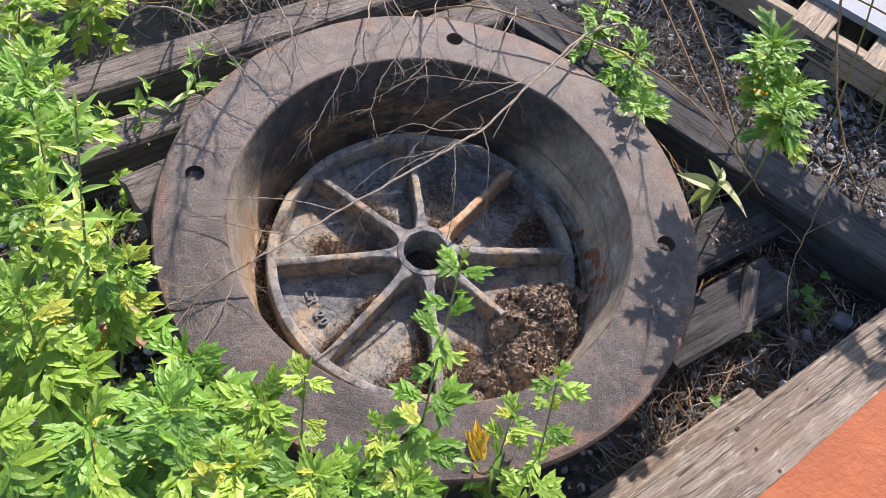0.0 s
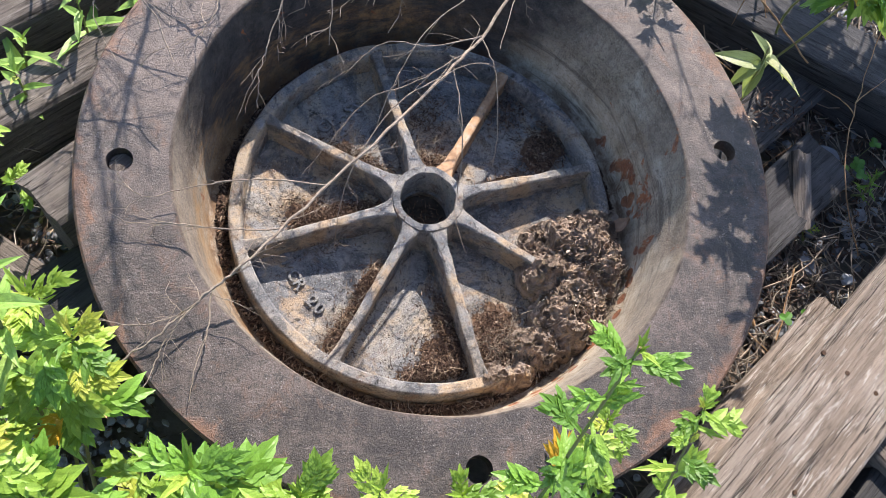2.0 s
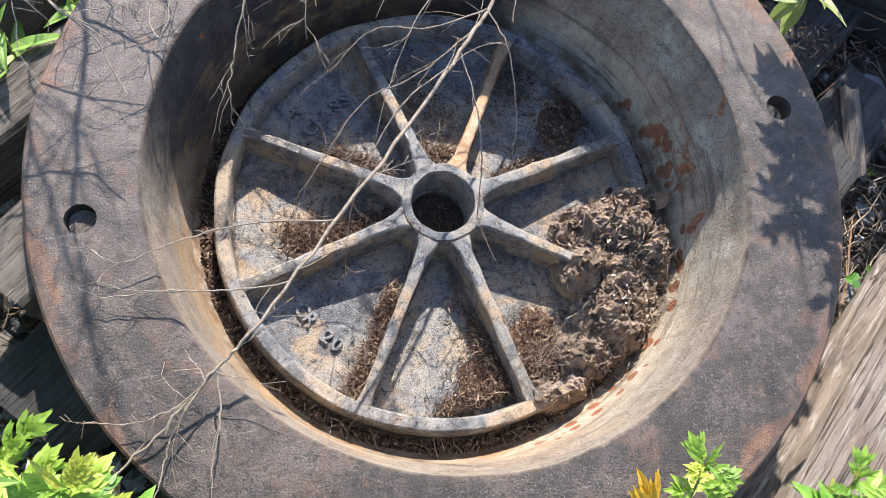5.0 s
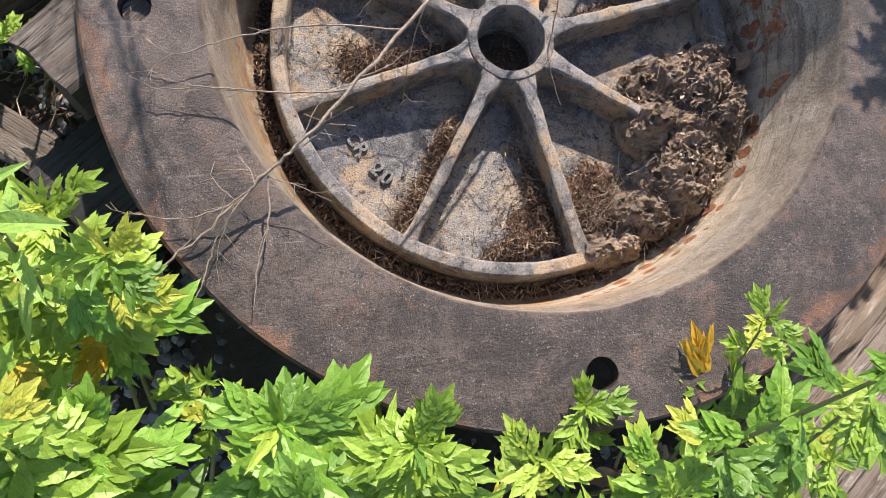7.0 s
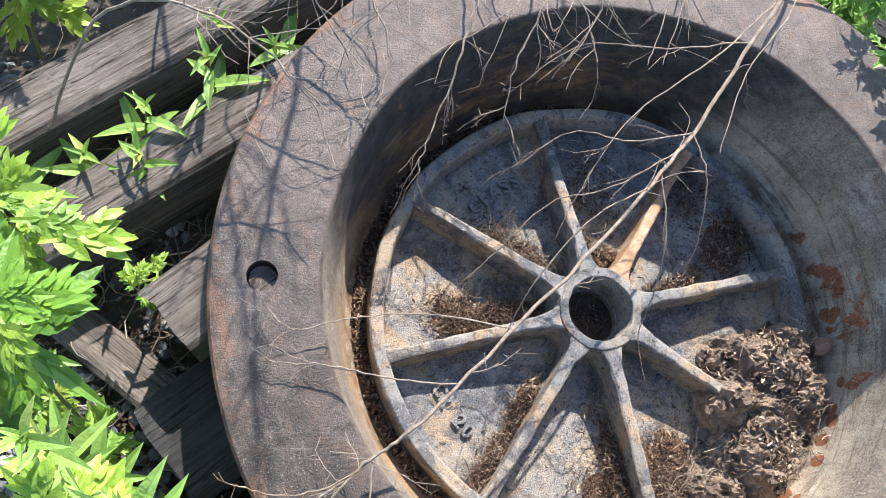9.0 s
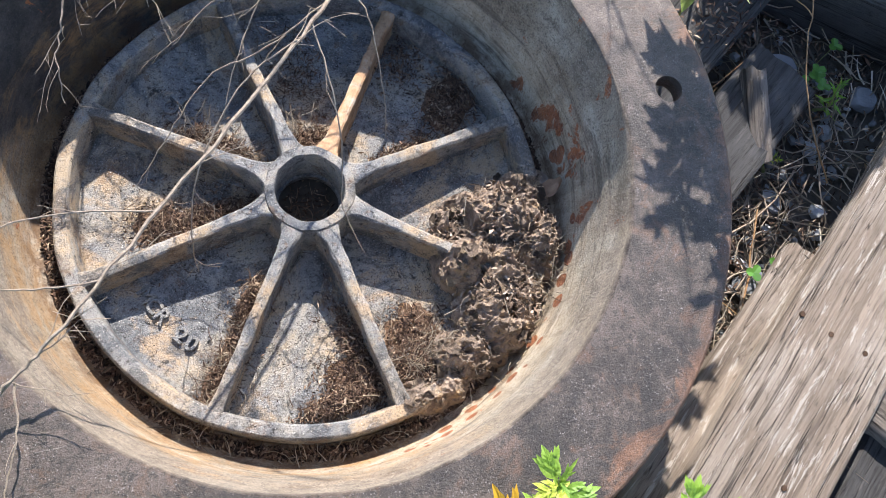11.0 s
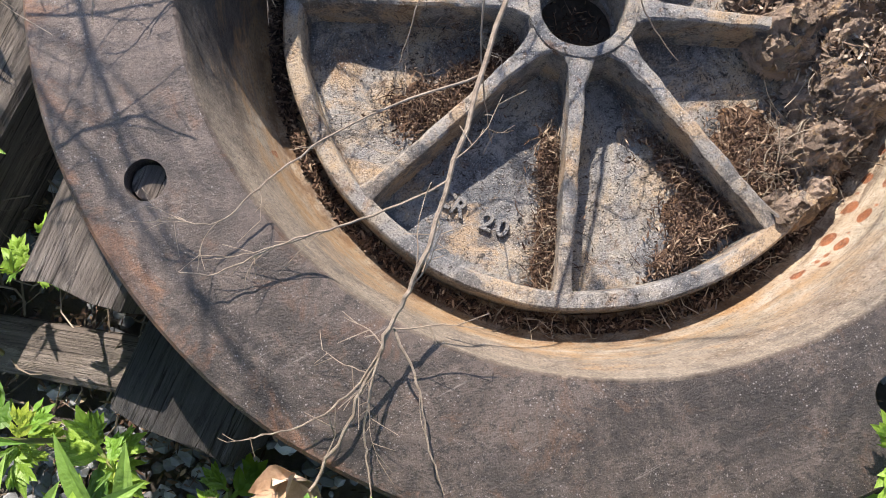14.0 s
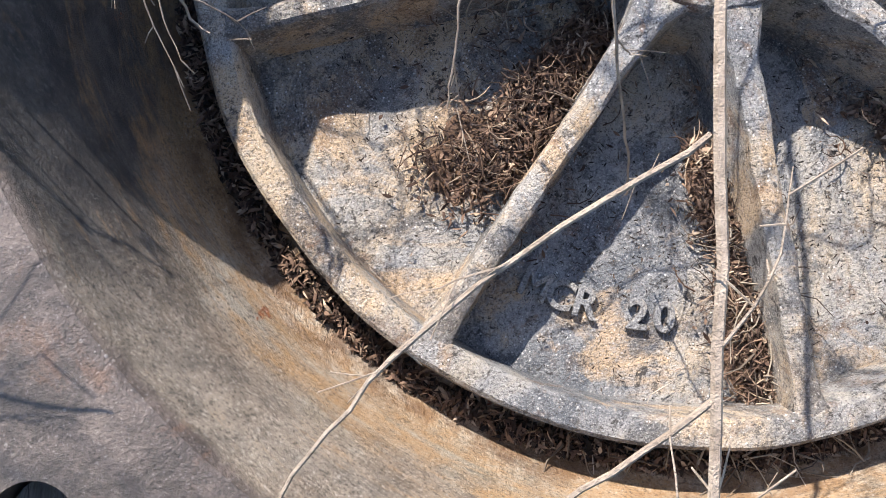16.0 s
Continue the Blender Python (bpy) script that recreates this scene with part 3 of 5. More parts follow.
def build_wheel():
    wheel = thing("spoked_cast_wheel", "weathered grey cast iron disc with eight spokes and raised rim", "wheel")
    # back plate, uneven like rough casting
    bm = bmesh.new()
    rings, seg = 16, 144
    last = None
    for j in range(rings + 1):
        r = 0.040 + (0.303 - 0.040) * j / rings
        row = []
        for k in range(seg):
            a = 2 * math.pi * k / seg
            x, y = r * math.cos(a), r * math.sin(a)
            row.append(bm.verts.new((x, y, 0.034 + 0.004 * (r < 0.07) + 0.0022 * noise.noise((x * 14, y * 14, 2)) + 0.0010 * noise.noise((x * 55, y * 55, 5)))))
        if last:
            for k in range(seg):
                bm.faces.new((last[k], row[k], row[(k + 1) % seg], last[(k + 1) % seg]))
        last = row
    plate = part("plate", bm, WHEEL, wheel, smooth=True)
    bm = lathe([(0.2905, 0.030), (0.2925, 0.060), (0.2942, 0.0775), (0.2965, 0.0805), (0.304, 0.0812), (0.3105, 0.0805), (0.313, 0.0775), (0.3145, 0.055), (0.3155, 0.012), (0.295, 0.012)], 180, 0.0026, arc=(-10.5, 291))
    part("rim", bm, WHEEL, wheel, smooth=True)
    bm = lathe([(0.0435, 0.004), (0.0438, 0.06), (0.0442, 0.098), (0.0458, 0.1015), (0.052, 0.1022), (0.0565, 0.1012), (0.0585, 0.098), (0.061, 0.07), (0.066, 0.030), (0.06, 0.004)], 72, 0.0016)
    part("hub", bm, WHEEL, wheel, smooth=True)
    for k, deg in enumerate(SPOKES):
        bm = bmesh.new()
        rows = []
        for j in range(41):
            f = j / 40
            x = 0.051 + (0.297 - 0.051) * f
            flare = 0.013 * math.exp(-f * 17) + 0.004 * math.exp(-(1 - f) * 18)
            top = 0.0995 - 0.0195 * min(1, f * 1.15)
            w = 0.0068 - 0.0008 * f + flare
            foot = w + 0.0022
            row = []
            for y, z in ((-foot - 0.0025, 0.033), (-foot, 0.0385), (-w - 0.001, top - 0.0025), (-w + 0.0016, top), (0, top + 0.0005), (w - 0.0016, top), (w + 0.001, top - 0.0025), (foot, 0.0385), (foot + 0.0025, 0.033)):
                d = 0.0016 * noise.noise((x * 45 + k * 9, y * 90, z * 60)) + 0.0008 * noise.noise((x * 140, y * 200 + k, z * 90))
                row.append(bm.verts.new((x, y + d, z + d)))
            rows.append(row)
        for p, q in zip(rows, rows[1:]):
            for i in range(8):
                bm.faces.new((p[i], q[i], q[i + 1], p[i + 1]))
        bm.faces.new(rows[0])
        bm.faces.new(rows[-1][::-1])
        bmesh.ops.recalc_face_normals(bm, faces=bm.faces)
        sp = part("spoke", bm, WHEEL_RUST if k == 1 else WHEEL, wheel, "spoke with an orange rust coat" if k == 1 else "", True)
        sp.matrix_basis = pose(0, 0, 0, 0, 0, deg)
    # the eye of the hub is choked with black soil
    bm = bmesh.new()
    bmesh.ops.create_circle(bm, cap_ends=True, segments=32, radius=0.0433)
    bmesh.ops.translate(bm, verts=bm.verts, vec=(0, 0, 0.018))
    part("hub_floor", bm, SOIL, wheel)
    # raised letters, bent round the plate
    def letters(text, mid, radius, size, outward):
        step = size * 0.86 / radius
        for k, ch in enumerate(text):
            if ch == " ":
                continue
            cu = bpy.data.curves.new("letter", "FONT")
            cu.body, cu.size, cu.align_x, cu.align_y = ch, size * 1.35, "CENTER", "CENTER"
            cu.extrude, cu.bevel_depth, cu.bevel_resolution = 0.0016, 0.0008, 1
            tmp = new("tmp", cu)
            me = bpy.data.meshes.new_from_object(tmp.evaluated_get(bpy.context.evaluated_depsgraph_get()))
            bpy.data.objects.remove(tmp)
            me.materials.clear()
            me.materials.append(WHEEL)
            off = (k - (len(text) - 1) / 2) * step
            a = radians(mid) + (-off if outward else off)
            ob = part("raised_letter", me, WHEEL, wheel)
            ob.matrix_basis = pose(radius * math.cos(a), radius * math.sin(a), 0.0374, 0, 0, math.degrees(a) + (-90 if outward else 90))
    bpy.context.view_layer.update()
    letters("MCR 20", -149, 0.238, 0.020, False)
    letters("CLASS", 124, 0.228, 0.021, True)
    letters("C", -68, 0.248, 0.021, False)
    return wheel


build_wheel()


# ---- timbers ----
def timber(label, mid, turn, length, width, height, top, material, seed, worn=0.004, tilt=0.0, name="timber", category="timber beam"):
    ob = part(name, block(length, width, height, worn, 40, seed), material)
    ob.matrix_basis = pose(mid[0], mid[1], top, 0, tilt, turn)
    return tagged(ob, label, category, "timbers round the ring")


def along(turn, offset, s):
    """The point at s along a line with that heading and offset from the origin."""
    a = radians(turn)
    return (math.cos(a) * s - math.sin(a) * offset, math.sin(a) * s + math.cos(a) * offset)


timber("grey weathered timber beam with split grain on the soil", along(36, 0.640, -0.045), 36, 1.15, 0.082, 0.155, 0.153, TIMBER, 1)
timber("weathered timber beam passing under the iron flange", along(36, 0.497, -0.035), 36, 1.03, 0.083, 0.14, 0.137, TIMBER, 2, 0.005)
timber("short grey timber offcut jammed beneath the flange", along(40, 0.318, -0.378), 40, 0.135, 0.092, 0.22, 0.2205, TIMBER, 3, 0.0022)
timber("dark timber stub running under the iron ring", along(38, 0.195, -0.470), 38, 0.155, 0.13, 0.15, 0.14, TIMBER_DARK, 4)
timber("narrow broken grey board beside the dark timber stub", along(-38, -0.44, -0.56), -38, 0.34, 0.06, 0.03, 0.03, TIMBER, 5, 0.005)
timber("blackened square timber beam lying on gravel", along(146.5, -0.690, -0.55), 146.5, 1.9, 0.125, 0.125, 0.12, TIMBER_DARK, 6)
timber("blackened flat timber end beside the iron flange, leaf shade in its tone", along(36, -0.385, 0.50), 36, 0.34, 0.115, 0.085, 0.07, TIMBER_DARK, 7)
timber("blackened timber end buried in litter", along(36, -0.235, 0.63), 36, 0.36, 0.12, 0.08, 0.062, TIMBER_DARK, 8)
stake = timber("small weathered wooden stake lying across dark timber", (0.682, 0.008), 82, 0.135, 0.032, 0.03, 0.082, TIMBER, 9, 0.003, -14, "wooden_stake", "stake")
plank = timber("sun-bleached cracked wooden plank with rusty nail holes", along(39, -0.678, 0.30), 39, 1.35, 0.168, 0.038, 0.122, PLANK, 10, 0.0035, 0.0, "plank", "plank")
timber("broken lower plank under the bleached plank", along(37.5, -0.585, 0.10), 37.5, 0.62, 0.06, 0.034, 0.078, PLANK, 11, 0.006, 0.0, "plank", "plank")
timber("square timber crossing beneath the bleached plank", along(-52, 0.30, 0.86), -52, 0.42, 0.09, 0.085, 0.083, TIMBER, 12)
timber("square timber crossing beneath the far plank end", along(-52, 0.66, 0.86), -52, 0.42, 0.09, 0.085, 0.083, TIMBER_DARK, 13)
timber("grey timber lying past the bleached plank", along(39, -0.86, 0.30), 39, 1.2, 0.12, 0.06, 0.055, TIMBER_DARK, 14)

# a stub of wood lodged in one bolt hole, on the timber below
bm = bmesh.new()
bmesh.ops.create_cone(bm, cap_ends=True, segments=18, radius1=0.0150, radius2=0.0158, depth=0.014)
bmesh.ops.subdivide_edges(bm, edges=bm.edges, cuts=2, use_grid_fill=True)
for v in bm.verts:
    v.co += Vector((0.0, 0.0, 0.0025 * noise.noise(v.co * 180) + 0.08 * v.co.y))
stub = part("wood_stub", bm, TIMBER)
stub.matrix_basis = pose(-0.44, 0.0, 0.2285, 0, 0, 40)
tagged(stub, "weathered wood stub lodged in the bolt hole", "wood stub")

# nails in the plank, as parts of it
inv = plank.matrix_basis.inverted()
for nx, ny in ((0.607, -0.295), (0.638, -0.330), (0.678, -0.365), (0.50, -0.50), (0.475, -0.52)):
    bm = bmesh.new()
    bmesh.ops.create_cone(bm, cap_ends=True, segments=14, radius1=0.0045, radius2=0.0038, depth=0.004)
    nail = part("nail", bm, NAIL, plank, "rusty nail head")
    nail.matrix_basis = Matrix.Translation(inv @ Vector((nx, ny, 0.1215)))


# ---- orange steel deck beside the plank ----
def build_orange():
    deck = thing("orange_steel_deck", "orange rusted steel deck with a folded lip on legs", "steel frame")
    deck.matrix_basis = pose(*along(41, -0.68, 0.0), 0, 0, 0, 41)
    part("deck_sheet", plain_box(-0.25, 1.15, -0.62, 0.0, 0.594, 0.60, 0.0015), ORANGE, deck)
    part("lip", plain_box(-0.25, 1.15, -0.012, -0.006, 0.55, 0.5935, 0.001), ORANGE, deck)
    for lx in (-0.18, 1.05):
        for ly in (-0.58, -0.36):
            part("leg", plain_box(lx, lx + 0.05, ly, ly + 0.05, -0.01, 0.5935, 0.003), ORANGE, deck)
    return deck


build_orange()


# ---- pallet with a pale panel on it ----
def build_pallet():
    pal = thing("wooden_pallet", "pale wooden pallet with an ink stamp on its stringer", "pallet")
    pal.matrix_basis = pose(0.66, 1.02, 0, 0, 0, -33)
    for k in range(3):
        s = part("stringer", block(1.2, 0.042, 0.088, 0.0015, 16, 20 + k), PALLET, pal)
        s.matrix_basis = pose(0.45, 0.45 * k, 0.115)
        if k == 0:
            first = s
    for k in range(6):
        d = part("deck_board", block(1.0, 0.098, 0.017, 0.0015, 14, 30 + k, 3), PALLET, pal)
        d.matrix_basis = pose(-0.09 + 0.205 * k, 0.45, 0.1335, 0, 0, 90)
    for k in range(3):
        d = part("base_board", block(1.0, 0.098, 0.017, 0.0015, 14, 40 + k, 3), PALLET, pal)
        d.matrix_basis = pose(-0.09 + 0.51 * k, 0.45, 0.0255, 0, 0, 90)
    # unreadable stamp: a frame and bars of ink on the outer stringer
    for x0, x1, z0, z1 in ((-0.05, 0.05, 0.0, 0.003), (-0.05, 0.05, 0.044, 0.047), (-0.05, -0.047, 0.0, 0.047), (-0.018, -0.015, 0.0, 0.047),
                           (-0.042, -0.037, 0.008, 0.04), (-0.032, -0.025, 0.008, 0.04), (-0.008, 0.02, 0.033, 0.040), (0.026, 0.042, 0.033, 0.040), (-0.008, 0.042, 0.019, 0.026), (-0.008, 0.028, 0.006, 0.013)):
        m = part("stamp_bar", plain_box(x0, x1, -0.0012, 0.0012, z0, z1, 0), INK, first)
        m.matrix_basis = pose(-0.075, -0.0235, -0.07)
    ob = part("panel", plain_box(-0.52, 0.62, -0.36, 0.40, 0, 0.02, 0.003), PANEL)
    ob.matrix_basis = pal.matrix_basis @ pose(0.50, 0.42, 0.1345)
    tagged(ob, "pale blue grey flat panel lying on the pallet", "panel")


build_pallet()


# ---- loose stuff ----
def flakes(name, label, spots, material, size=(0.006, 0.016), curl=0.6, category="debris", stuff=True, rng=None):
    """Curled scraps thrown over round heaps: x, y, radius x, radius y, turn, base height, pile height, count."""
    rng = rng or random.Random(len(name))
    verts, faces = [], []
    for x, y, rx, ry, turn, z0, high, count in spots:
        ca, sa = math.cos(radians(turn)), math.sin(radians(turn))
        for _ in range(count):
            u, v = rng.gauss(0, 0.42), rng.gauss(0, 0.42)
            d2 = u * u + v * v
            if d2 > 1.1:
                continue
            px, py = x + ca * u * rx - sa * v * ry, y + sa * u * rx + ca * v * ry
            pz = z0 + high * max(0.0, 1 - d2) * rng.uniform(0.35, 1.0) + 0.002
            L, W = rng.uniform(*size), rng.uniform(*size) * 0.22
            m = Matrix.Translation((px, py, pz)) @ Euler((rng.gauss(0, curl), rng.gauss(0, curl), rng.uniform(0, 6.3))).to_matrix().to_4x4()
            n = len(verts)
            b = rng.uniform(-0.5, 0.9) * L * 0.5
            for (a, c, h) in ((-L, 0, 0), (-L * 0.3, W, b), (-L * 0.25, -W, b * 0.6), (L * 0.4, W * 0.8, b), (L * 0.35, -W * 0.9, b), (L, 0, rng.uniform(-0.3, 0.3) * L)):
                verts.append(m @ Vector((a, c, h)))
            faces += [(n, n + 2, n + 1), (n + 1, n + 2, n + 4, n + 3), (n + 3, n + 4, n + 5)]
    ob = new(name, soup(name, verts, faces, material))
    return tagged(ob, label, category, kind="stuff" if stuff else "")


def sticks(name, label, spots, material, length=(0.02, 0.07), thick=(0.0006, 0.0014), rng=None, category="straw"):
    rng = rng or random.Random(len(name) + 5)
    verts, faces = [], []
    for x, y, rx, ry, turn, z0, high, count in spots:
        ca, sa = math.cos(radians(turn)), math.sin(radians(turn))
        for _ in range(count):
            u, v = rng.uniform(-1, 1), rng.uniform(-1, 1)
            px, py = x + ca * u * rx - sa * v * ry, y + sa * u * rx + ca * v * ry
            L, r = rng.uniform(*length), rng.uniform(*thick)
            a, tip, bend = rng.uniform(0, 6.3), rng.gauss(0, 0.22), rng.uniform(-2.2, 2.2)
            p = Vector((px, py, z0 + rng.uniform(0, high)))
            n = len(verts)
            for s in range(4):
                w = r * (1 - 0.2 * s)
                q = p.copy()
                side = Vector((-math.sin(a), math.cos(a), 0))
                verts += [q + side * w, q - side * w, q + Vector((0, 0, w * 1.6))]
                p = p + Vector((math.cos(a) * math.cos(tip), math.sin(a) * math.cos(tip), math.sin(tip))) * L / 3
                a += bend / 3
            for s in range(3):
                k = n + 3 * s
                faces += [(k, k + 3, k + 5, k + 2), (k + 2, k + 5, k + 4, k + 1), (k + 1, k + 4, k + 3, k)]
    ob = new(name, soup(name, verts, faces, material))
    return tagged(ob, label, category, kind="stuff")


ICO = [(0, 0, 1), (0.894, 0, 0.447), (0.276, 0.851, 0.447), (-0.724, 0.526, 0.447), (-0.724, -0.526, 0.447), (0.276, -0.851, 0.447),
       (0.724, 0.526, -0.447), (-0.276, 0.851, -0.447), (-0.894, 0, -0.447), (-0.276, -0.851, -0.447), (0.724, -0.526, -0.447), (0, 0, -1)]
ICO_F = [(0, 1, 2), (0, 2, 3), (0, 3, 4), (0, 4, 5), (0, 5, 1), (1, 6, 2), (2, 7, 3), (3, 8, 4), (4, 9, 5), (5, 10, 1),
         (6, 7, 2), (7, 8, 3), (8, 9, 4), (9, 10, 5), (10, 6, 1), (11, 7, 6), (11, 8, 7), (11, 9, 8), (11, 10, 9), (11, 6, 10)]


def pebbles(name, label, spots, material, size=(0.0035, 0.011)):
    rng = random.Random(len(name) + 9)
    verts, faces = [], []
    for x, y, rx, ry, z0, count in spots:
        for _ in range(count):
            px, py, s = x + rng.uniform(-rx, rx), y + rng.uniform(-ry, ry), rng.uniform(*size) * rng.choice((0.6, 0.8, 1, 1.3))
            if px * px + py * py < 0.405 ** 2:
                continue
            m = Matrix.Translation((px, py, z0 + s * 0.25)) @ Euler((rng.gauss(0, 0.4), rng.gauss(0, 0.4), rng.uniform(0, 6.3))).to_matrix().to_4x4() @ Matrix.Diagonal((s * rng.uniform(0.8, 1.5), s, s * rng.uniform(0.4, 0.8), 1))
            n = len(verts)
            verts += [m @ (Vector(p) * rng.uniform(0.8, 1.15)) for p in ICO]
            faces += [tuple(n + i for i in f) for f in ICO_F]
    ob = new(name, soup(name, verts, faces, material))
    return tagged(ob, label, "gravel", kind="stuff")


WHEEL_LITTER = [
    (-0.150, -0.004, 0.085, 0.028, 12, 0.035, 0.014, 2300), (-0.19, 0.005, 0.05, 0.04, 0, 0.035, 0.006, 500), (-0.09, 0.005, 0.04, 0.022, 0, 0.036, 0.014, 600),
    (-0.140, -0.197, 0.105, 0.019, 57, 0.035, 0.016, 2600), (-0.150, -0.203, 0.08, 0.02, 57, 0.035, 0.006, 600), (-0.100, -0.118, 0.05, 0.016, 57, 0.036, 0.014, 600),
    (0.022, -0.21, 0.085, 0.018, -78, 0.035, 0.014, 1300), (-0.01, -0.268, 0.075, 0.020, 10, 0.036, 0.020, 1500), (0.01, -0.24, 0.06, 0.04, 0, 0.035, 0.006, 500),
    (0.105, -0.245, 0.06, 0.045, 20, 0.035, 0.020, 2300), (0.10, -0.20, 0.06, 0.05, 20, 0.035, 0.006, 700), (-0.100, 0.090, 0.08, 0.030, -38, 0.035, 0.016, 2300),
    (0.022, 0.085, 0.045, 0.026, 0, 0.036, 0.016, 1300), (0.225, 0.115, 0.075, 0.045, 55, 0.035, 0.012, 1500),
    (0.130, 0.050, 0.08, 0.016, 22, 0.035, 0.010, 800), (0.02, 0.2, 0.05, 0.09, 0, 0.035, 0.005, 700),
    (0.17, 0.19, 0.06, 0.05, 40, 0.035, 0.006, 600), (-0.03, 0.15, 0.02, 0.09, 12, 0.035, 0.006, 500), (0.0, 0.0, 0.05, 0.05, 0, 0.018, 0.004, 300)]
WHEEL_LITTER += [(x, y, rx * 1.5, ry * 2.3, t, z, 0.004, n // 7) for x, y, rx, ry, t, z, hh, n in WHEEL_LITTER[:14]]
flakes("leaf_litter", "brown dry leaf scraps gathered between the wheel spokes", [(*w[:7], round(w[7] * 0.75)) for w in WHEEL_LITTER], LITTER, (0.0012, 0.0062), 0.8)
sticks("leaf_stalk_litter", "fine curled brown leaf stalks among the wheel litter", [(x, y, rx * 0.62, ry * 0.75, t, z + 0.006, hh * 0.9, n // 8) for x, y, rx, ry, t, z, hh, n in WHEEL_LITTER], LITTER, (0.005, 0.024), (0.0003, 0.0007))
flakes("ring_gap_litter", "dark leaf scraps and soil packed round the wheel rim", [
    (0.329 * math.cos(radians(a)), 0.329 * math.sin(radians(a)), 0.03, 0.012, a + 90, 0.026, 0.016, 230) for a in range(0, 360, 6)], LITTER, (0.0015, 0.007), 0.7)
sticks("rootlet_straw", "thin dry rootlets lying on the wheel", [
    (-0.140, -0.200, 0.07, 0.010, 57, 0.045, 0.012, 50), (0.12, -0.235, 0.06, 0.03, 30, 0.055, 0.02, 60), (-0.10, 0.088, 0.06, 0.03, -40, 0.05, 0.02, 80),
    (0.29, -0.14, 0.03, 0.05, -20, 0.06, 0.05, 90), (0.02, -0.327, 0.2, 0.008, 0, 0.04, 0.008, 70), (-0.22, -0.24, 0.10, 0.008, -47, 0.04, 0.01, 50), (0.0, 0.19, 0.04, 0.09, 0, 0.045, 0.01, 90)], STRAW, (0.015, 0.05), (0.0004, 0.0008))


def litter_bed(spots):
    """The matted brown mass under the loose scraps, one lumpy low heap in each spot."""
    verts, faces = [], []
    for x, y, rx, ry, turn, z0, high, count in spots:
        ca, sa = math.cos(radians(turn)), math.sin(radians(turn))
        base, rows, spokes = len(verts), 12, 40
        for j in range(rows + 1):
            for k in range(spokes):
                f, a = j / rows, 2 * math.pi * k / spokes
                edge = 0.80 + 0.30 * noise.noise((math.cos(a) * 2.2 + x * 40, math.sin(a) * 2.2, y * 40))
                u, v = f * edge * math.cos(a) * rx * 0.85, f * edge * math.sin(a) * ry * 0.95
                px, py = x + ca * u - sa * v, y + sa * u + ca * v
                q = Vector((px, py, 0.0))
                lump = 0.55 + 0.5 * noise.noise(q * 70) + 0.4 * noise.noise(q * 170) + 0.25 * noise.noise(q * 400)
                verts.append((px, py, z0 - 0.002 + (high * 0.85 + 0.002) * max(0.0, 1 - f * f) * max(0.15, lump)))
        for j in range(rows):
            for k in range(spokes):
                a, b = base + j * spokes + k, base + j * spokes + (k + 1) % spokes
                faces.append((a, a + spokes, b + spokes, b))
    ob = new("litter_bed", soup("litter_bed", verts, faces, BED))
    return tagged(ob, "matted brown leaf mould lying against the wheel spokes", "leaf mould", kind="stuff")


litter_bed(WHEEL_LITTER[:14])
flakes("wheel_specks", "black specks of rotted leaf strewn over the wheel", [
    (0.19 * math.cos(radians(a)), 0.19 * math.sin(radians(a)), 0.12, 0.11, a, 0.0355, 0.001, 900 if 0 <= a < 150 else 520) for a in range(34, 394, 45)], SPECK, (0.0006, 0.0026), 0.35)
# black flakes added over the gap litter to deepen the shade there
flakes("gap_mould", "black leaf mould round the wheel rim, deepening the shade of the gap", [
    (0.329 * math.cos(radians(a)), 0.329 * math.sin(radians(a)), 0.03, 0.010, a + 90, 0.027, 0.010, 120) for a in range(0, 360, 6)], SPECK, (0.002, 0.009), 0.6)


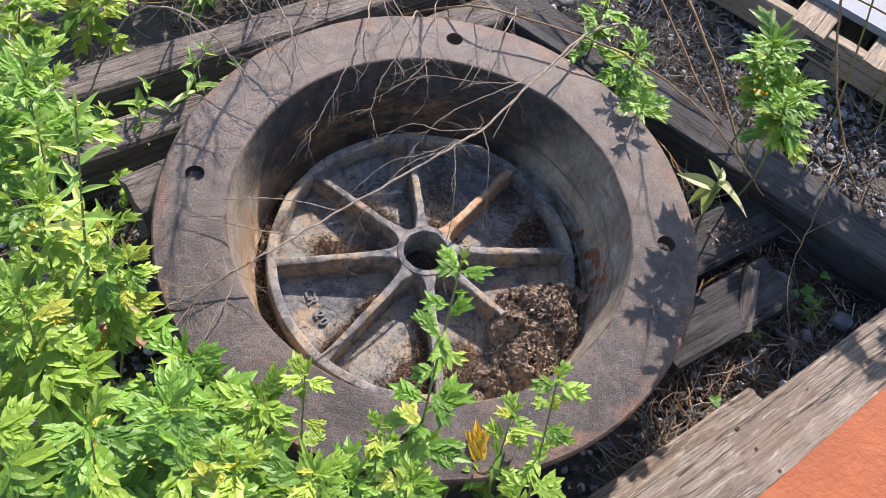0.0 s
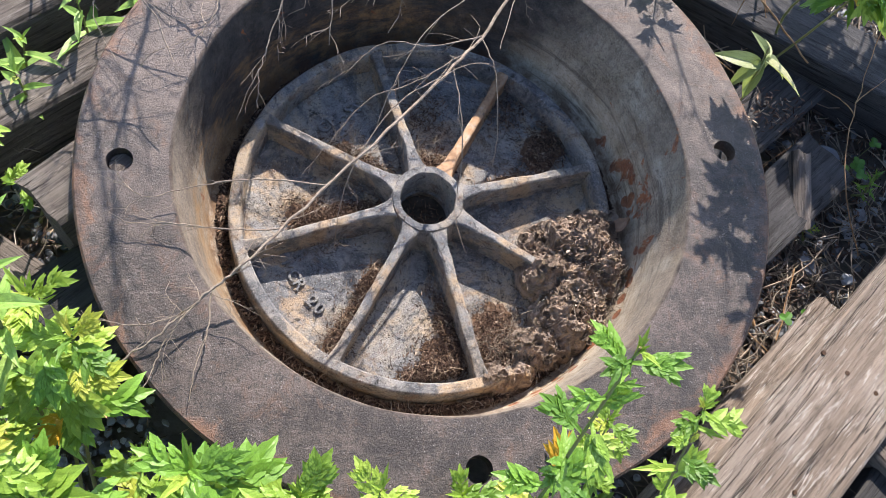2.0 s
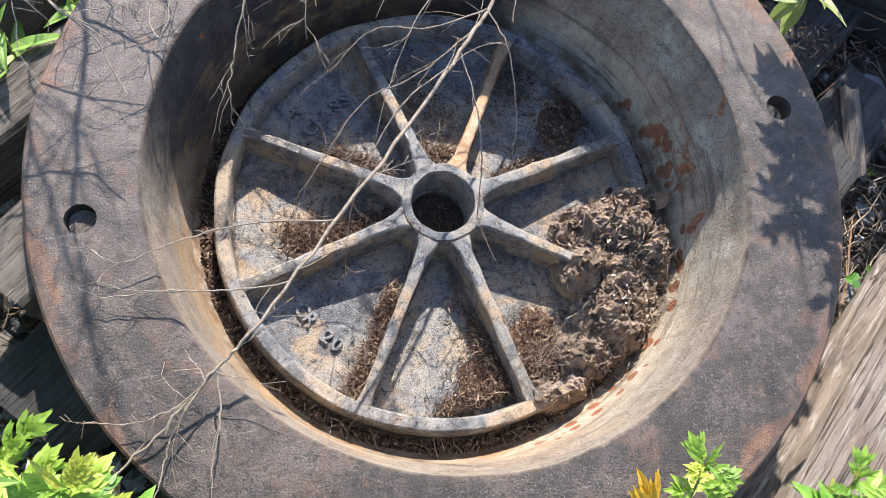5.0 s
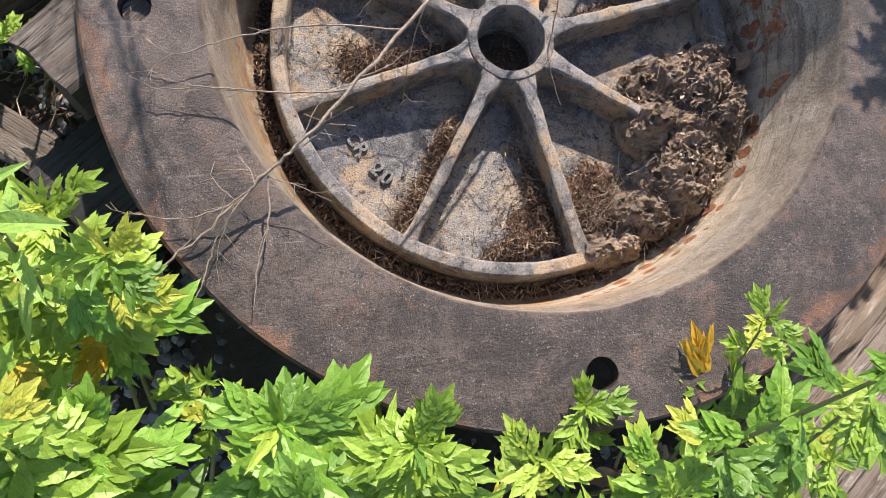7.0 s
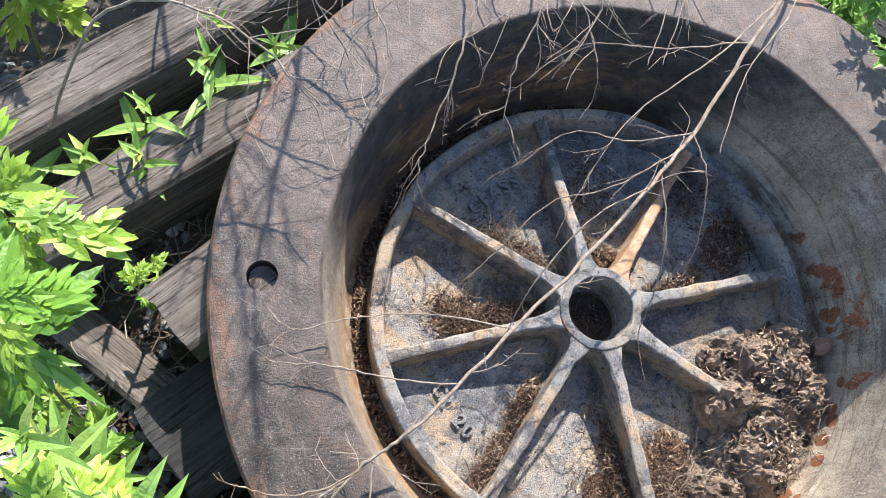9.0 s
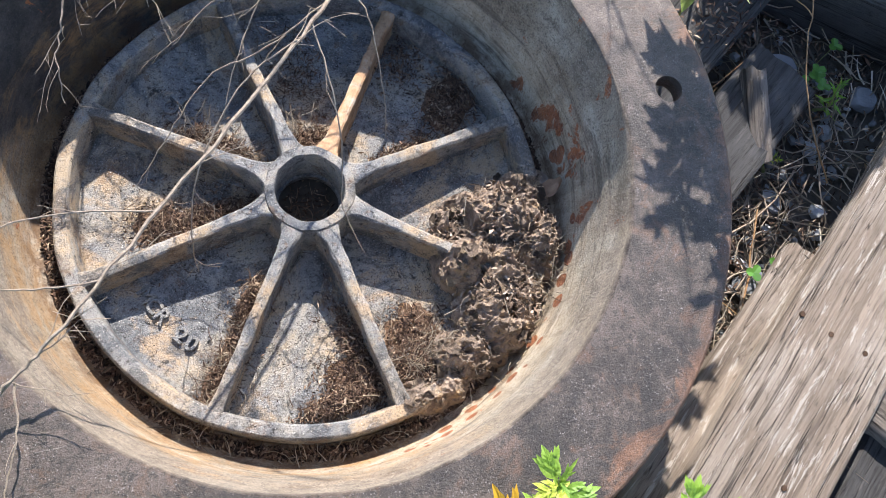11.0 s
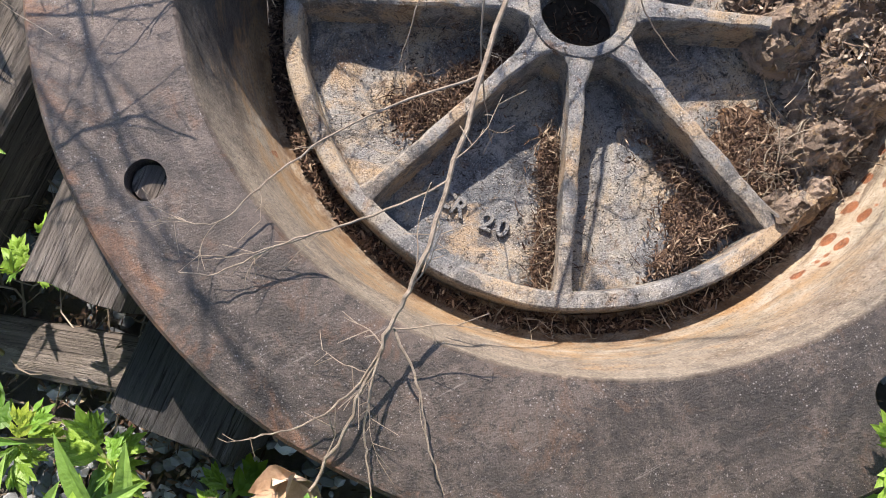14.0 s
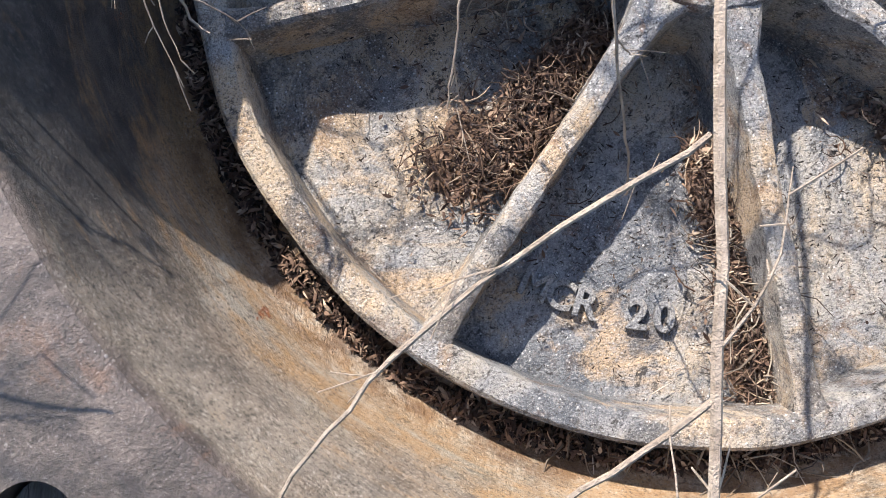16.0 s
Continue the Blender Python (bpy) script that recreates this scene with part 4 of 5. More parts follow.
def build_mound():
    """The clod of matted leaves on the wheel: lumpy, torn and pitted."""
    lumps = ((0.258, -0.075, 0.070, 0.060, 0.070), (0.215, -0.070, 0.060, 0.050, 0.062), (0.238, -0.150, 0.060, 0.060, 0.066), (0.205, -0.200, 0.055, 0.050, 0.060),
             (0.165, -0.240, 0.060, 0.040, 0.050), (0.290, -0.115, 0.045, 0.060, 0.064), (0.190, -0.125, 0.050, 0.045, 0.068), (0.10, -0.285, 0.060, 0.026, 0.046), (0.215, -0.215, 0.05, 0.045, 0.064), (0.285, -0.045, 0.045, 0.045, 0.056))
    n, step = 190, 0.0017
    x0, y0 = 0.045, -0.335
    verts, faces, keep = [], [], {}
    for j in range(n):
        for i in range(n):
            x, y = x0 + i * step, y0 + j * step
            hgt = 0.0
            for lx, ly, rx, ry, hh in lumps:
                d = ((x - lx) / rx) ** 2 + ((y - ly) / ry) ** 2
                hgt = max(hgt, hh * (1 - d)) if d < 1 else hgt
            q = Vector((x, y, 0))
            ridge = 1 - 2 * abs(noise.noise(q * 38)) 
            hgt += (0.010 * ridge + 0.010 * noise.noise(q * 75) + 0.007 * (1 - 2 * abs(noise.noise(q * 120 + Vector((4, 4, 0))))) + 0.004 * noise.noise(q * 300)) * min(1.0, hgt / 0.012)
            pit = max(0.0, noise.noise(q * 26 + Vector((1.7, 8.2, 3))) - 0.22)
            hgt -= 0.14 * pit * min(1.0, hgt / 0.02)
            if hgt > 0.002 and x * x + y * y < 0.345 ** 2:
                keep[(i, j)] = len(verts)
                shove = 0.004 * noise.noise(q * 60 + Vector((5, 0, 7)))
                verts.append((x + shove, y - shove, 0.032 + hgt))
    for (i, j), a in keep.items():
        corner = [keep.get(k) for k in ((i + 1, j), (i + 1, j + 1), (i, j + 1))]
        if None not in corner:
            faces.append((a, *corner))
    clod = thing("leaf_clod", "clod of matted grey brown rotted leaves on the wheel", "leaf clod")
    part("core", soup("core", verts, faces, CLOD), None, clod)
    # torn, crumpled leaves standing out of the clod
    rng = random.Random(77)
    kinds = []
    for k in range(10):
        rows, cols = 7, 5
        vs, fs = [], []
        for i in range(rows):
            for j in range(cols):
                u, v = i / (rows - 1) - 0.5, j / (cols - 1) - 0.5
                w = (0.35 + 0.65 * math.sin(math.pi * (0.12 + 0.8 * i / (rows - 1)))) * (1 + 0.5 * noise.noise((u * 5 + k * 7, v * 3, 2)))
                z = 0.30 * noise.noise((u * 3.2 + k * 3, v * 3.2, 1)) + 0.14 * noise.noise((u * 8, v * 8 + k, 5)) + 0.8 * v * v + (0.9 * u * u if k % 2 else -0.4 * u * u)
                vs.append((u + 0.10 * noise.noise((v * 6, k, u * 6)), v * w * 0.75, z))
        for i in range(rows - 1):
            for j in range(cols - 1):
                if noise.noise((i * 1.7 + k, j * 1.9, 9)) < 0.42:
                    a = i * cols + j
                    fs.append((a, a + cols, a + cols + 1, a + 1))
        kinds.append(soup("torn_leaf", vs, fs, (CLOD, CLOD_DARK, DRY_MULCH)[(0, 1, 0, 2, 0, 0, 2, 0, 1, 0)[k]]))
    tree = [Vector(v) for v in verts]
    for _ in range(120):
        p = rng.choice(tree)
        if p.z < 0.042:
            continue
        ob = part("torn_leaf", rng.choice(kinds), None, clod)
        d = rng.uniform(0.008, 0.024)
        ob.matrix_basis = Matrix.Translation(p + Vector((0, 0, d * 0.12))) @ Euler((rng.gauss(0, 0.42), rng.gauss(0, 0.42), rng.uniform(0, 6.3))).to_matrix().to_4x4() @ Matrix.Diagonal((d, d * rng.uniform(0.7, 1.2), d * 0.75, 1))


build_mound()
flakes("clod_scraps", "torn grey brown leaf scraps covering the clod", [
    (0.250, -0.080, 0.08, 0.065, 0, 0.058, 0.055, 1100), (0.225, -0.175, 0.065, 0.065, 0, 0.056, 0.05, 1100), (0.165, -0.240, 0.07, 0.035, 30, 0.045, 0.035, 1200), (0.18, -0.085, 0.045, 0.05, 0, 0.036, 0.03, 700), (0.10, -0.285, 0.07, 0.025, 15, 0.035, 0.03, 600)], MULCH, (0.002, 0.008), 0.5)
sticks("clod_rootlets", "thin rootlets straggling from the leaf clod", [(0.24, -0.11, 0.07, 0.09, 0, 0.07, 0.04, 60), (0.16, -0.24, 0.06, 0.04, 0, 0.05, 0.03, 60)], STRAW, (0.012, 0.05), (0.0003, 0.0007))

GROUND_STRAW = [(0.62, -0.22, 0.16, 0.22, 20, 0.0, 0.03, 420), (0.80, 0.05, 0.25, 0.16, 0, 0.0, 0.02, 320), (0.45, -0.48, 0.16, 0.10, 40, 0.0, 0.035, 260),
                (0.95, 0.75, 0.45, 0.3, -33, 0.0, 0.03, 700), (0.55, 0.62, 0.25, 0.2, 0, 0.0, 0.05, 420), (-0.65, 0.05, 0.2, 0.2, 0, 0.0, 0.03, 220), (-0.1, 0.75, 0.6, 0.18, 0, 0, 0.06, 600), (-0.75, 0.6, 0.5, 0.3, 0, 0, 0.06, 400),
                (0.52, 0.80, 0.22, 0.22, 0, 0.0, 0.06, 500), (-0.72, 0.10, 0.35, 0.03, 36, 0.0, 0.10, 160), (-0.4, 0.95, 0.5, 0.25, 20, 0.0, 0.10, 420)]
sticks("ground_straw", "dry straw and stalks scattered over the soil", GROUND_STRAW, STRAW, (0.03, 0.12), (0.0007, 0.0018))
sticks("heaped_stalks", "brown dry stalks heaped on the soil beside the plank", [
    (0.50, -0.36, 0.10, 0.05, 45, 0.0, 0.035, 70), (0.58, -0.24, 0.06, 0.08, 20, 0.0, 0.03, 34), (0.66, 0.30, 0.10, 0.16, -50, 0.0, 0.06, 60), (0.85, 0.42, 0.22, 0.05, -33, 0.0, 0.05, 60), (0.78, -0.02, 0.14, 0.10, 0, 0.0, 0.02, 40)],
    TWIG, (0.06, 0.17), (0.0010, 0.0024), category="dry stalks")
flakes("ground_litter", "brown leaf scraps scattered over dark soil", [
    (0.63, -0.2, 0.3, 0.4, 0, 0.0, 0.012, 1500), (0.8, 0.1, 0.35, 0.3, 0, 0.0, 0.01, 1200), (-0.62, -0.1, 0.25, 0.5, 0, 0, 0.012, 1400), (0.1, -0.62, 0.6, 0.2, 0, 0, 0.012, 1300),
    (0.7, 0.65, 0.6, 0.4, 0, 0, 0.012, 1400), (-0.6, 0.75, 0.6, 0.4, 0, 0, 0.02, 1300), (0.68, 0.17, 0.10, 0.06, 0, 0.062, 0.006, 160)], LITTER, (0.003, 0.010), 0.4)
pebbles("gravel", "grey angular gravel stones on the soil", [
    (-0.62, -0.33, 0.22, 0.22, 0.0, 900), (0.75, -0.05, 0.3, 0.3, -0.004, 520), (0.55, -0.42, 0.3, 0.2, -0.004, 380), (1.05, 0.6, 0.5, 0.35, 0.0, 1700), (0.62, 0.85, 0.5, 0.35, 0.0, 1700),
    (-0.85, -0.1, 0.3, 0.5, 0.0, 1500), (0.0, -0.62, 0.6, 0.15, 0.0, 420), (0.6, 0.45, 0.2, 0.2, 0.0, 300)], GRAVEL)


def build_stone(at, size, seed):
    bm = bmesh.new()
    bmesh.ops.create_icosphere(bm, subdivisions=3, radius=1.0)
    for v in bm.verts:
        f = 1 + 0.25 * noise.noise(v.co * 1.5 + Vector((seed, 0, 0))) + 0.06 * noise.noise(v.co * 5)
        v.co = Vector((v.co.x * size[0] * f, v.co.y * size[1] * f, max(-0.5, min(0.6, v.co.z * 1.4)) * size[2]))
    ob = part("stone", bm, STONE)
    ob.matrix_basis = pose(*at, 0, 0, seed * 50)
    tagged(ob, "flat bluish grey stone lying in litter", "stone", "loose stones")


for at, size, seed in (((0.627, -0.238, 0.014), (0.036, 0.024, 0.016), 1), ((0.72, -0.03, 0.01), (0.035, 0.022, 0.02), 2), ((0.80, 0.11, 0.01), (0.04, 0.028, 0.022), 3), ((0.70, -0.11, 0.008), (0.022, 0.03, 0.016), 4), ((0.93, 0.03, 0.01), (0.03, 0.03, 0.02), 5)):
    build_stone(at, tuple(v * 0.72 for v in size), seed)


# ---- plants ----
def add_blade(bm, start, way, length, width, teeth, fold, droop, n=6):
    """One pointed leaf lobe, folded along its midrib."""
    way = Vector(way).normalized()
    side = Vector((-way.y, way.x, 0)).normalized()
    last = None
    for k in range(n + 1):
        s = k / n
        w = width * (math.sin(math.pi * min(1, 0.16 + 0.84 * s) ** 0.85)) * (1 + teeth * (0.35 if k % 2 else -0.2))
        c = start + way * length * s + Vector((0, 0, -droop * length * s * s))
        if k == n:
            tip = bm.verts.new(c)
            bm.faces.new((last[0], last[1], tip))
            bm.faces.new((last[1], last[2], tip))
            return
        fwd = way * (teeth * width * (0.5 if k % 2 else 0.0))
        row = (bm.verts.new(c + side * w + fwd + Vector((0, 0, fold * w))), bm.verts.new(c), bm.verts.new(c - side * w + fwd + Vector((0, 0, fold * w))))
        if last:
            bm.faces.new((last[0], last[1], row[1], row[0]))
            bm.faces.new((last[1], last[2], row[2], row[1]))
        last = row


def lobed_leaf(seed, material=None):
    """A mugwort leaf of unit length along x: broad pointed lobes with a few teeth on a slim rib."""
    r = random.Random(seed)
    bm = bmesh.new()
    droop = r.uniform(0.1, 0.5)
    pairs = r.choice((2, 2, 3))
    add_blade(bm, Vector((0, 0, 0)), (1, 0, 0), 0.95, 0.050, 0.0, 0.4, droop, 7)
    add_blade(bm, Vector((0.46, 0, -droop * 0.21)), (1, r.uniform(-0.1, 0.1), -droop), 0.54, 0.125, 0.22, 0.35, 0.15, 10)
    for sg in (-1, 1):
        a = radians(r.uniform(24, 34))
        add_blade(bm, Vector((0.56, 0, -droop * 0.31)), (math.cos(a), sg * math.sin(a), -droop * 0.6), r.uniform(0.26, 0.34), 0.070, 0.15, 0.3, 0.15, 7)
    for k in range(pairs):
        s = 0.24 + 0.26 * k / max(1, pairs - 1)
        for sg in (-1, 1):
            a = radians(r.uniform(34, 50))
            size = (0.30, 0.42, 0.46)[min(k + (3 - pairs), 2)] * r.uniform(0.82, 1.15)
            at = Vector((s + r.uniform(-0.02, 0.02), 0, -droop * s * s))
            add_blade(bm, at, (math.cos(a), sg * math.sin(a), -droop * s * 0.9 + r.uniform(-0.12, 0.12)), size, 0.105, 0.18, 0.3, r.uniform(0.05, 0.35), 9)
            for turn, reach in ((1.7, 0.34), (0.35, 0.5)):
                if r.random() < 0.6:
                    a2 = a * turn
                    add_blade(bm, at + Vector((reach * size * math.cos(a), sg * reach * size * math.sin(a), 0.004)), (math.cos(a2), sg * math.sin(a2), -droop * s), size * 0.46, 0.055, 0.0, 0.3, 0.15, 5)
    return mesh_from(bm, "leaf", material or LEAF, True)


def slim_leaf(seed, material=None):
    """An upper mugwort leaf: a lance blade with one or two narrow side lobes."""
    r = random.Random(seed)
    bm = bmesh.new()
    droop = r.uniform(0.0, 0.35)
    add_blade(bm, Vector((0, 0, 0)), (1, 0, 0), 1.0, 0.085, 0.35, 0.45, droop, 9)
    for sg in (-1, 1):
        s = r.uniform(0.22, 0.4)
        add_blade(bm, Vector((s, 0, -droop * s * s)), (1, sg * r.uniform(0.4, 0.7), -droop * s), r.uniform(0.3, 0.45), 0.048, 0.3, 0.4, 0.1, 6)
    return mesh_from(bm, "leaf", material or LEAF, True)


def lance_leaf(seed, material, width=0.12):
    r = random.Random(seed)
    bm = bmesh.new()
    add_blade(bm, Vector((0, 0, 0)), (1, 0, 0), 1.0, width, 0.04, 0.45, r.uniform(0.15, 0.5), 9)
    return mesh_from(bm, "leaf", material, True)


LOBED = [lobed_leaf(100 + k) for k in range(9)]
SETS = [([lobed_leaf(100 + 20 * j + k, mat) for k in range(7)], [slim_leaf(160 + 20 * j + k, mat) for k in range(4)]) for j, mat in enumerate((LEAF, LEAF_DEEP, LEAF_LIME))]
LANCE = [lance_leaf(200 + k, LEAF_PALE) for k in range(4)]
VARIEGATED = [lance_leaf(210 + k, LEAF_VARIEGATED, 0.17) for k in range(4)]
YELLOW = [me.copy() for me in LOBED[:3]]
for me in YELLOW:
    me.materials.clear()
    me.materials.append(LEAF_YELLOW)


def set_leaf(me, parent, at, heading, pitch, size, roll=0.0):
    ob = new("leaf", me)
    ob.parent = parent
    ob.matrix_basis = Matrix.Translation(at) @ Euler((radians(roll), radians(-pitch), radians(heading))).to_matrix().to_4x4() @ Matrix.Diagonal((size, size, size, 1))
    return ob


def mugwort(base, tip, leaves, size, seed, start=0.25, label="leafy green mugwort plant growing beside the iron ring", kinds=None, yellow=0, name="mugwort_plant", upright=20):
    r = random.Random(seed)
    plant = thing(name, label, "plant", base, 0, "weeds round the ring")
    b, t = Vector((0, 0, 0)), Vector(tip) - Vector(base)
    bend = Vector((r.uniform(-0.03, 0.03), r.uniform(-0.03, 0.03), 0))
    pts = curve_points([b, t * 0.35 + bend, t * 0.7 + bend * 0.6, t], 4, 0.0)
    bm = bmesh.new()
    add_tube(bm, pts, [0.0032 - 0.0022 * k / (len(pts) - 1) for k in range(len(pts))], 6)
    part("stem", bm, STEM, plant)
    low, high = (kinds, kinds) if kinds else SETS[(0, 1, 0, 0, 1, 0, 2)[seed % 7]]
    head = r.uniform(0, 360)
    for k in range(leaves):
        f = start + (1 - start) * (k + 0.5) / leaves
        p = pts[0].lerp(pts[-1], 0)
        x = f * (len(pts) - 1)
        i = min(int(x), len(pts) - 2)
        p = pts[i].lerp(pts[i + 1], x - i)
        head += 137.5 + r.uniform(-18, 18)
        top = max(0.0, (f - 0.80) / 0.20)
        s = size * (0.55 + 0.45 * math.sin(math.pi * min(1, f * 0.9 + 0.15))) * (1 - 0.5 * top) * r.uniform(0.7, 1.25)
        pitch = upright * 0.6 + 45 * top + r.uniform(-30, 22)
        me = r.choice(YELLOW) if k < yellow else r.choice(high if f > 0.88 or r.random() < 0.10 else low if r.random() < 0.85 else kinds or SETS[r.randrange(3)][0])
        set_leaf(me, plant, p, head, pitch, s, r.uniform(-18, 18))
    # the crowded young leaves at the growing tip
    for k in range(6 if leaves > 9 else 3):
        head += 137.5
        set_leaf(r.choice(high if k < 3 else low), plant, pts[-1] - (pts[-1] - pts[-2]) * 0.12 * k, head, 62 - 7 * k + r.uniform(-10, 10), size * (0.30 + 0.075 * k) * r.uniform(0.85, 1.15), r.uniform(-15, 15))
    return plant


# foreground weeds along the front and left of the ring: base, tip, leaves, leaf size
WEEDS = [
    ((-0.27, -0.60), (-0.215, -0.470, 0.45), 22, 0.098),
    ((-0.36, -0.58), (-0.315, -0.440, 0.48), 13, 0.112),
    ((-0.24, -0.63), (-0.2, -0.475, 0.43), 18, 0.085),
    ((-0.05, -0.58), (-0.024, -0.470, 0.27), 13, 0.085),
    ((-0.3, -0.67), (-0.29, -0.505, 0.52), 31, 0.098),
    ((-0.50, -0.42), (-0.43, -0.30, 0.46), 14, 0.088),
    ((-0.52, -0.42), (-0.46, -0.27, 0.5), 20, 0.083),
    ((-0.58, -0.38), (-0.55, -0.26, 0.52), 28, 0.098),
    ((-0.72, -0.24), (-0.68, -0.1, 0.5), 31, 0.102),
    ((-0.82, -0.16), (-0.76, -0.02, 0.46), 31, 0.102),
    ((-0.9, -0.05), (-0.84, 0.1, 0.48), 31, 0.102),
    ((-0.98, 0.1), (-0.92, 0.24, 0.5), 31, 0.102),
    ((-0.55, -0.55), (-0.51, -0.42, 0.56), 31, 0.102),
    ((-0.65, -0.48), (-0.62, -0.36, 0.58), 31, 0.102),
    ((-0.76, -0.4), (-0.73, -0.28, 0.56), 31, 0.102),
    ((-0.88, -0.3), (-0.85, -0.16, 0.54), 31, 0.102),
    ((-1.0, -0.15), (-0.96, 0.0, 0.52), 31, 0.102),
    ((-1.08, 0.05), (-1.02, 0.2, 0.55), 31, 0.102),
    ((-0.4, -0.71), (-0.38, -0.565, 0.56), 31, 0.098),
    ((-0.5, -0.7), (-0.48, -0.58, 0.58), 31, 0.102),
    ((-0.22, -0.73), (-0.21, -0.585, 0.54), 28, 0.093),
    ((-0.62, -0.64), (-0.6, -0.52, 0.6), 31, 0.102),
    ((-0.1, -0.73), (-0.08, -0.575, 0.5), 24, 0.085),
    ((-0.8, 0.62), (-0.76, 0.72, 0.36), 25, 0.093),
    ((-0.62, 0.72), (-0.58, 0.84, 0.34), 24, 0.093),
    ((-0.02, -0.69), (0.0, -0.595, 0.36), 20, 0.08),
    ((0.22, -0.65), (0.21, -0.555, 0.3), 15, 0.071),
    ((-0.17, -0.66), (-0.15, -0.48, 0.58), 12, 0.06),
    ((-0.07, -0.68), (-0.055, -0.52, 0.55), 12, 0.06),
    ((-0.28, -0.72), (-0.28, -0.56, 0.64), 26, 0.095),
    ((-0.12, -0.74), (-0.12, -0.6, 0.6), 24, 0.09),
    ((0.0, -0.72), (-0.01, -0.58, 0.55), 22, 0.085),
    ((-0.68, -0.14), (-0.62, -0.08, 0.56), 24, 0.099),
    ((-0.72, -0.02), (-0.67, 0.03, 0.46), 24, 0.099),
    ((-0.8, 0.4), (-0.72, 0.45, 0.3), 20, 0.09),
    ((-0.9, 0.3), (-0.82, 0.34, 0.38), 22, 0.099),
    ((-0.6, 0.62), (-0.55, 0.6, 0.24), 14, 0.085),
    ((-0.92, 0.16), (-0.84, 0.22, 0.42), 24, 0.099),
    ((-1.0, 0.36), (-0.92, 0.42, 0.4), 22, 0.099),
    ((-0.52, -0.55), (-0.465, -0.44, 0.42), 18, 0.1),
    ((-0.44, -0.52), (-0.39, -0.40, 0.30), 8, 0.08),
    ((-0.57, -0.46), (-0.53, -0.36, 0.38), 18, 0.095),
]
for k, (b, t, n, s) in enumerate(WEEDS):
    mugwort((*b, 0.0), t, round(n * 0.74) if n > 20 else n, s, 301 + k, 0.58 if k in (1, 3, 5, 6, 7, 8, 9, 12, 32, 33) else 0.3, yellow=1 if k in (1, 5, 9, 13, 21) else 0)

mugwort((0.02, -0.60, 0.0), (0.00, -0.425, 0.80), 24, 0.062, 400, 0.35, "tall slender mugwort shoot rising before the ring", upright=50)
mugwort((0.13, -0.60, 0.0), (0.145, -0.405, 0.35), 16, 0.062, 401, 0.40, "young mugwort shoot leaning over the flange", upright=40)
mugwort((0.16, -0.62, 0.0), (0.16, -0.43, 0.56), 16, 0.062, 402, 0.45, "young mugwort shoot in front of the flange", upright=40)
yellow_plant = mugwort((0.08, -0.58, 0.0), (0.085, -0.45, 0.24), 3, 0.06, 403, 0.6, "small mugwort shoot with one yellow leaf")
yl = set_leaf(YELLOW[0], yellow_plant, (0.036, 0.108, 0.236), 100, 38, 0.085)
yl.scale.y *= 0.75
mugwort((-0.50, -0.38, 0.0), (-0.455, -0.25, 0.72), 34, 0.062, 404, 0.25, "tall narrow-leaved weed with pale lance leaves", LANCE, name="narrow_leaved_weed", upright=50)
mugwort((-0.58, -0.28, 0.0), (-0.55, -0.20, 0.60), 26, 0.058, 405, 0.3, "tall narrow-leaved weed with pale lance leaves", LANCE, name="narrow_leaved_weed", upright=50)
# back right weeds; the taller ones throw the leaf shade on the flange
mugwort((0.74, 0.33, 0.0), (0.57, 0.17, 0.53), 38, 0.102, 410, 0.78, "mugwort plant with some pale dying leaves behind the ring", yellow=2)
mugwort((0.68, 0.42, 0.0), (0.515, 0.215, 0.58), 38, 0.102, 435, 0.78, "mugwort plant behind the iron ring")
mugwort((0.70, 0.30, 0.0), (0.522, 0.085, 0.57), 36, 0.086, 431, 0.70, "mugwort plant behind the iron ring")
mugwort((0.48, 0.52, 0.0), (0.385, 0.285, 0.31), 11, 0.08, 442, 0.40, "low mugwort plant leaning onto the flange")
mugwort((0.44, 0.58, 0.0), (0.37, 0.40, 0.34), 18, 0.085, 414, 0.30, "low mugwort plant behind the flange")
mugwort((0.34, 0.66, 0.0), (0.31, 0.55, 0.34), 16, 0.085, 445, 0.25, "low mugwort plant behind the flange")
# unseen bushes past the right edge, added to shade the soil and plank
mugwort((1.16, 0.62, 0.0), (1.02, 0.50, 0.62), 40, 0.12, 416, 0.62, "bushy mugwort plant added out of view to shade the soil")
mugwort((1.20, 0.55, 0.0), (1.12, 0.42, 0.62), 40, 0.12, 417, 0.60, "bushy mugwort plant added out of view to shade the soil")
mugwort((1.12, 0.70, 0.0), (0.93, 0.52, 0.64), 44, 0.115, 418, 0.66, "bushy mugwort plant added out of view to shade the soil")
mugwort((1.00, 0.60, 0.0), (0.84, 0.73, 0.64), 44, 0.115, 421, 0.60, "bushy mugwort plant added out of view to shade the soil")
mugwort((1.10, 0.60, 0.0), (0.98, 0.42, 0.56), 40, 0.11, 422, 0.66, "bushy mugwort plant added out of view to shade the soil")
mugwort((1.14, 0.64, 0.0), (0.90, 0.66, 0.65), 44, 0.11, 424, 0.76, "bushy mugwort plant added out of view to shade the soil")
mugwort((-0.62, 0.14, 0.0), (-0.60, 0.17, 0.20), 8, 0.07, 419, 0.4, "small weed between the grey timbers", LANCE, name="narrow_leaved_weed")
mugwort((-0.50, 0.42, 0.0), (-0.52, 0.37, 0.17), 8, 0.07, 420, 0.3, "small weed between the grey timbers", LANCE, name="narrow_leaved_weed")

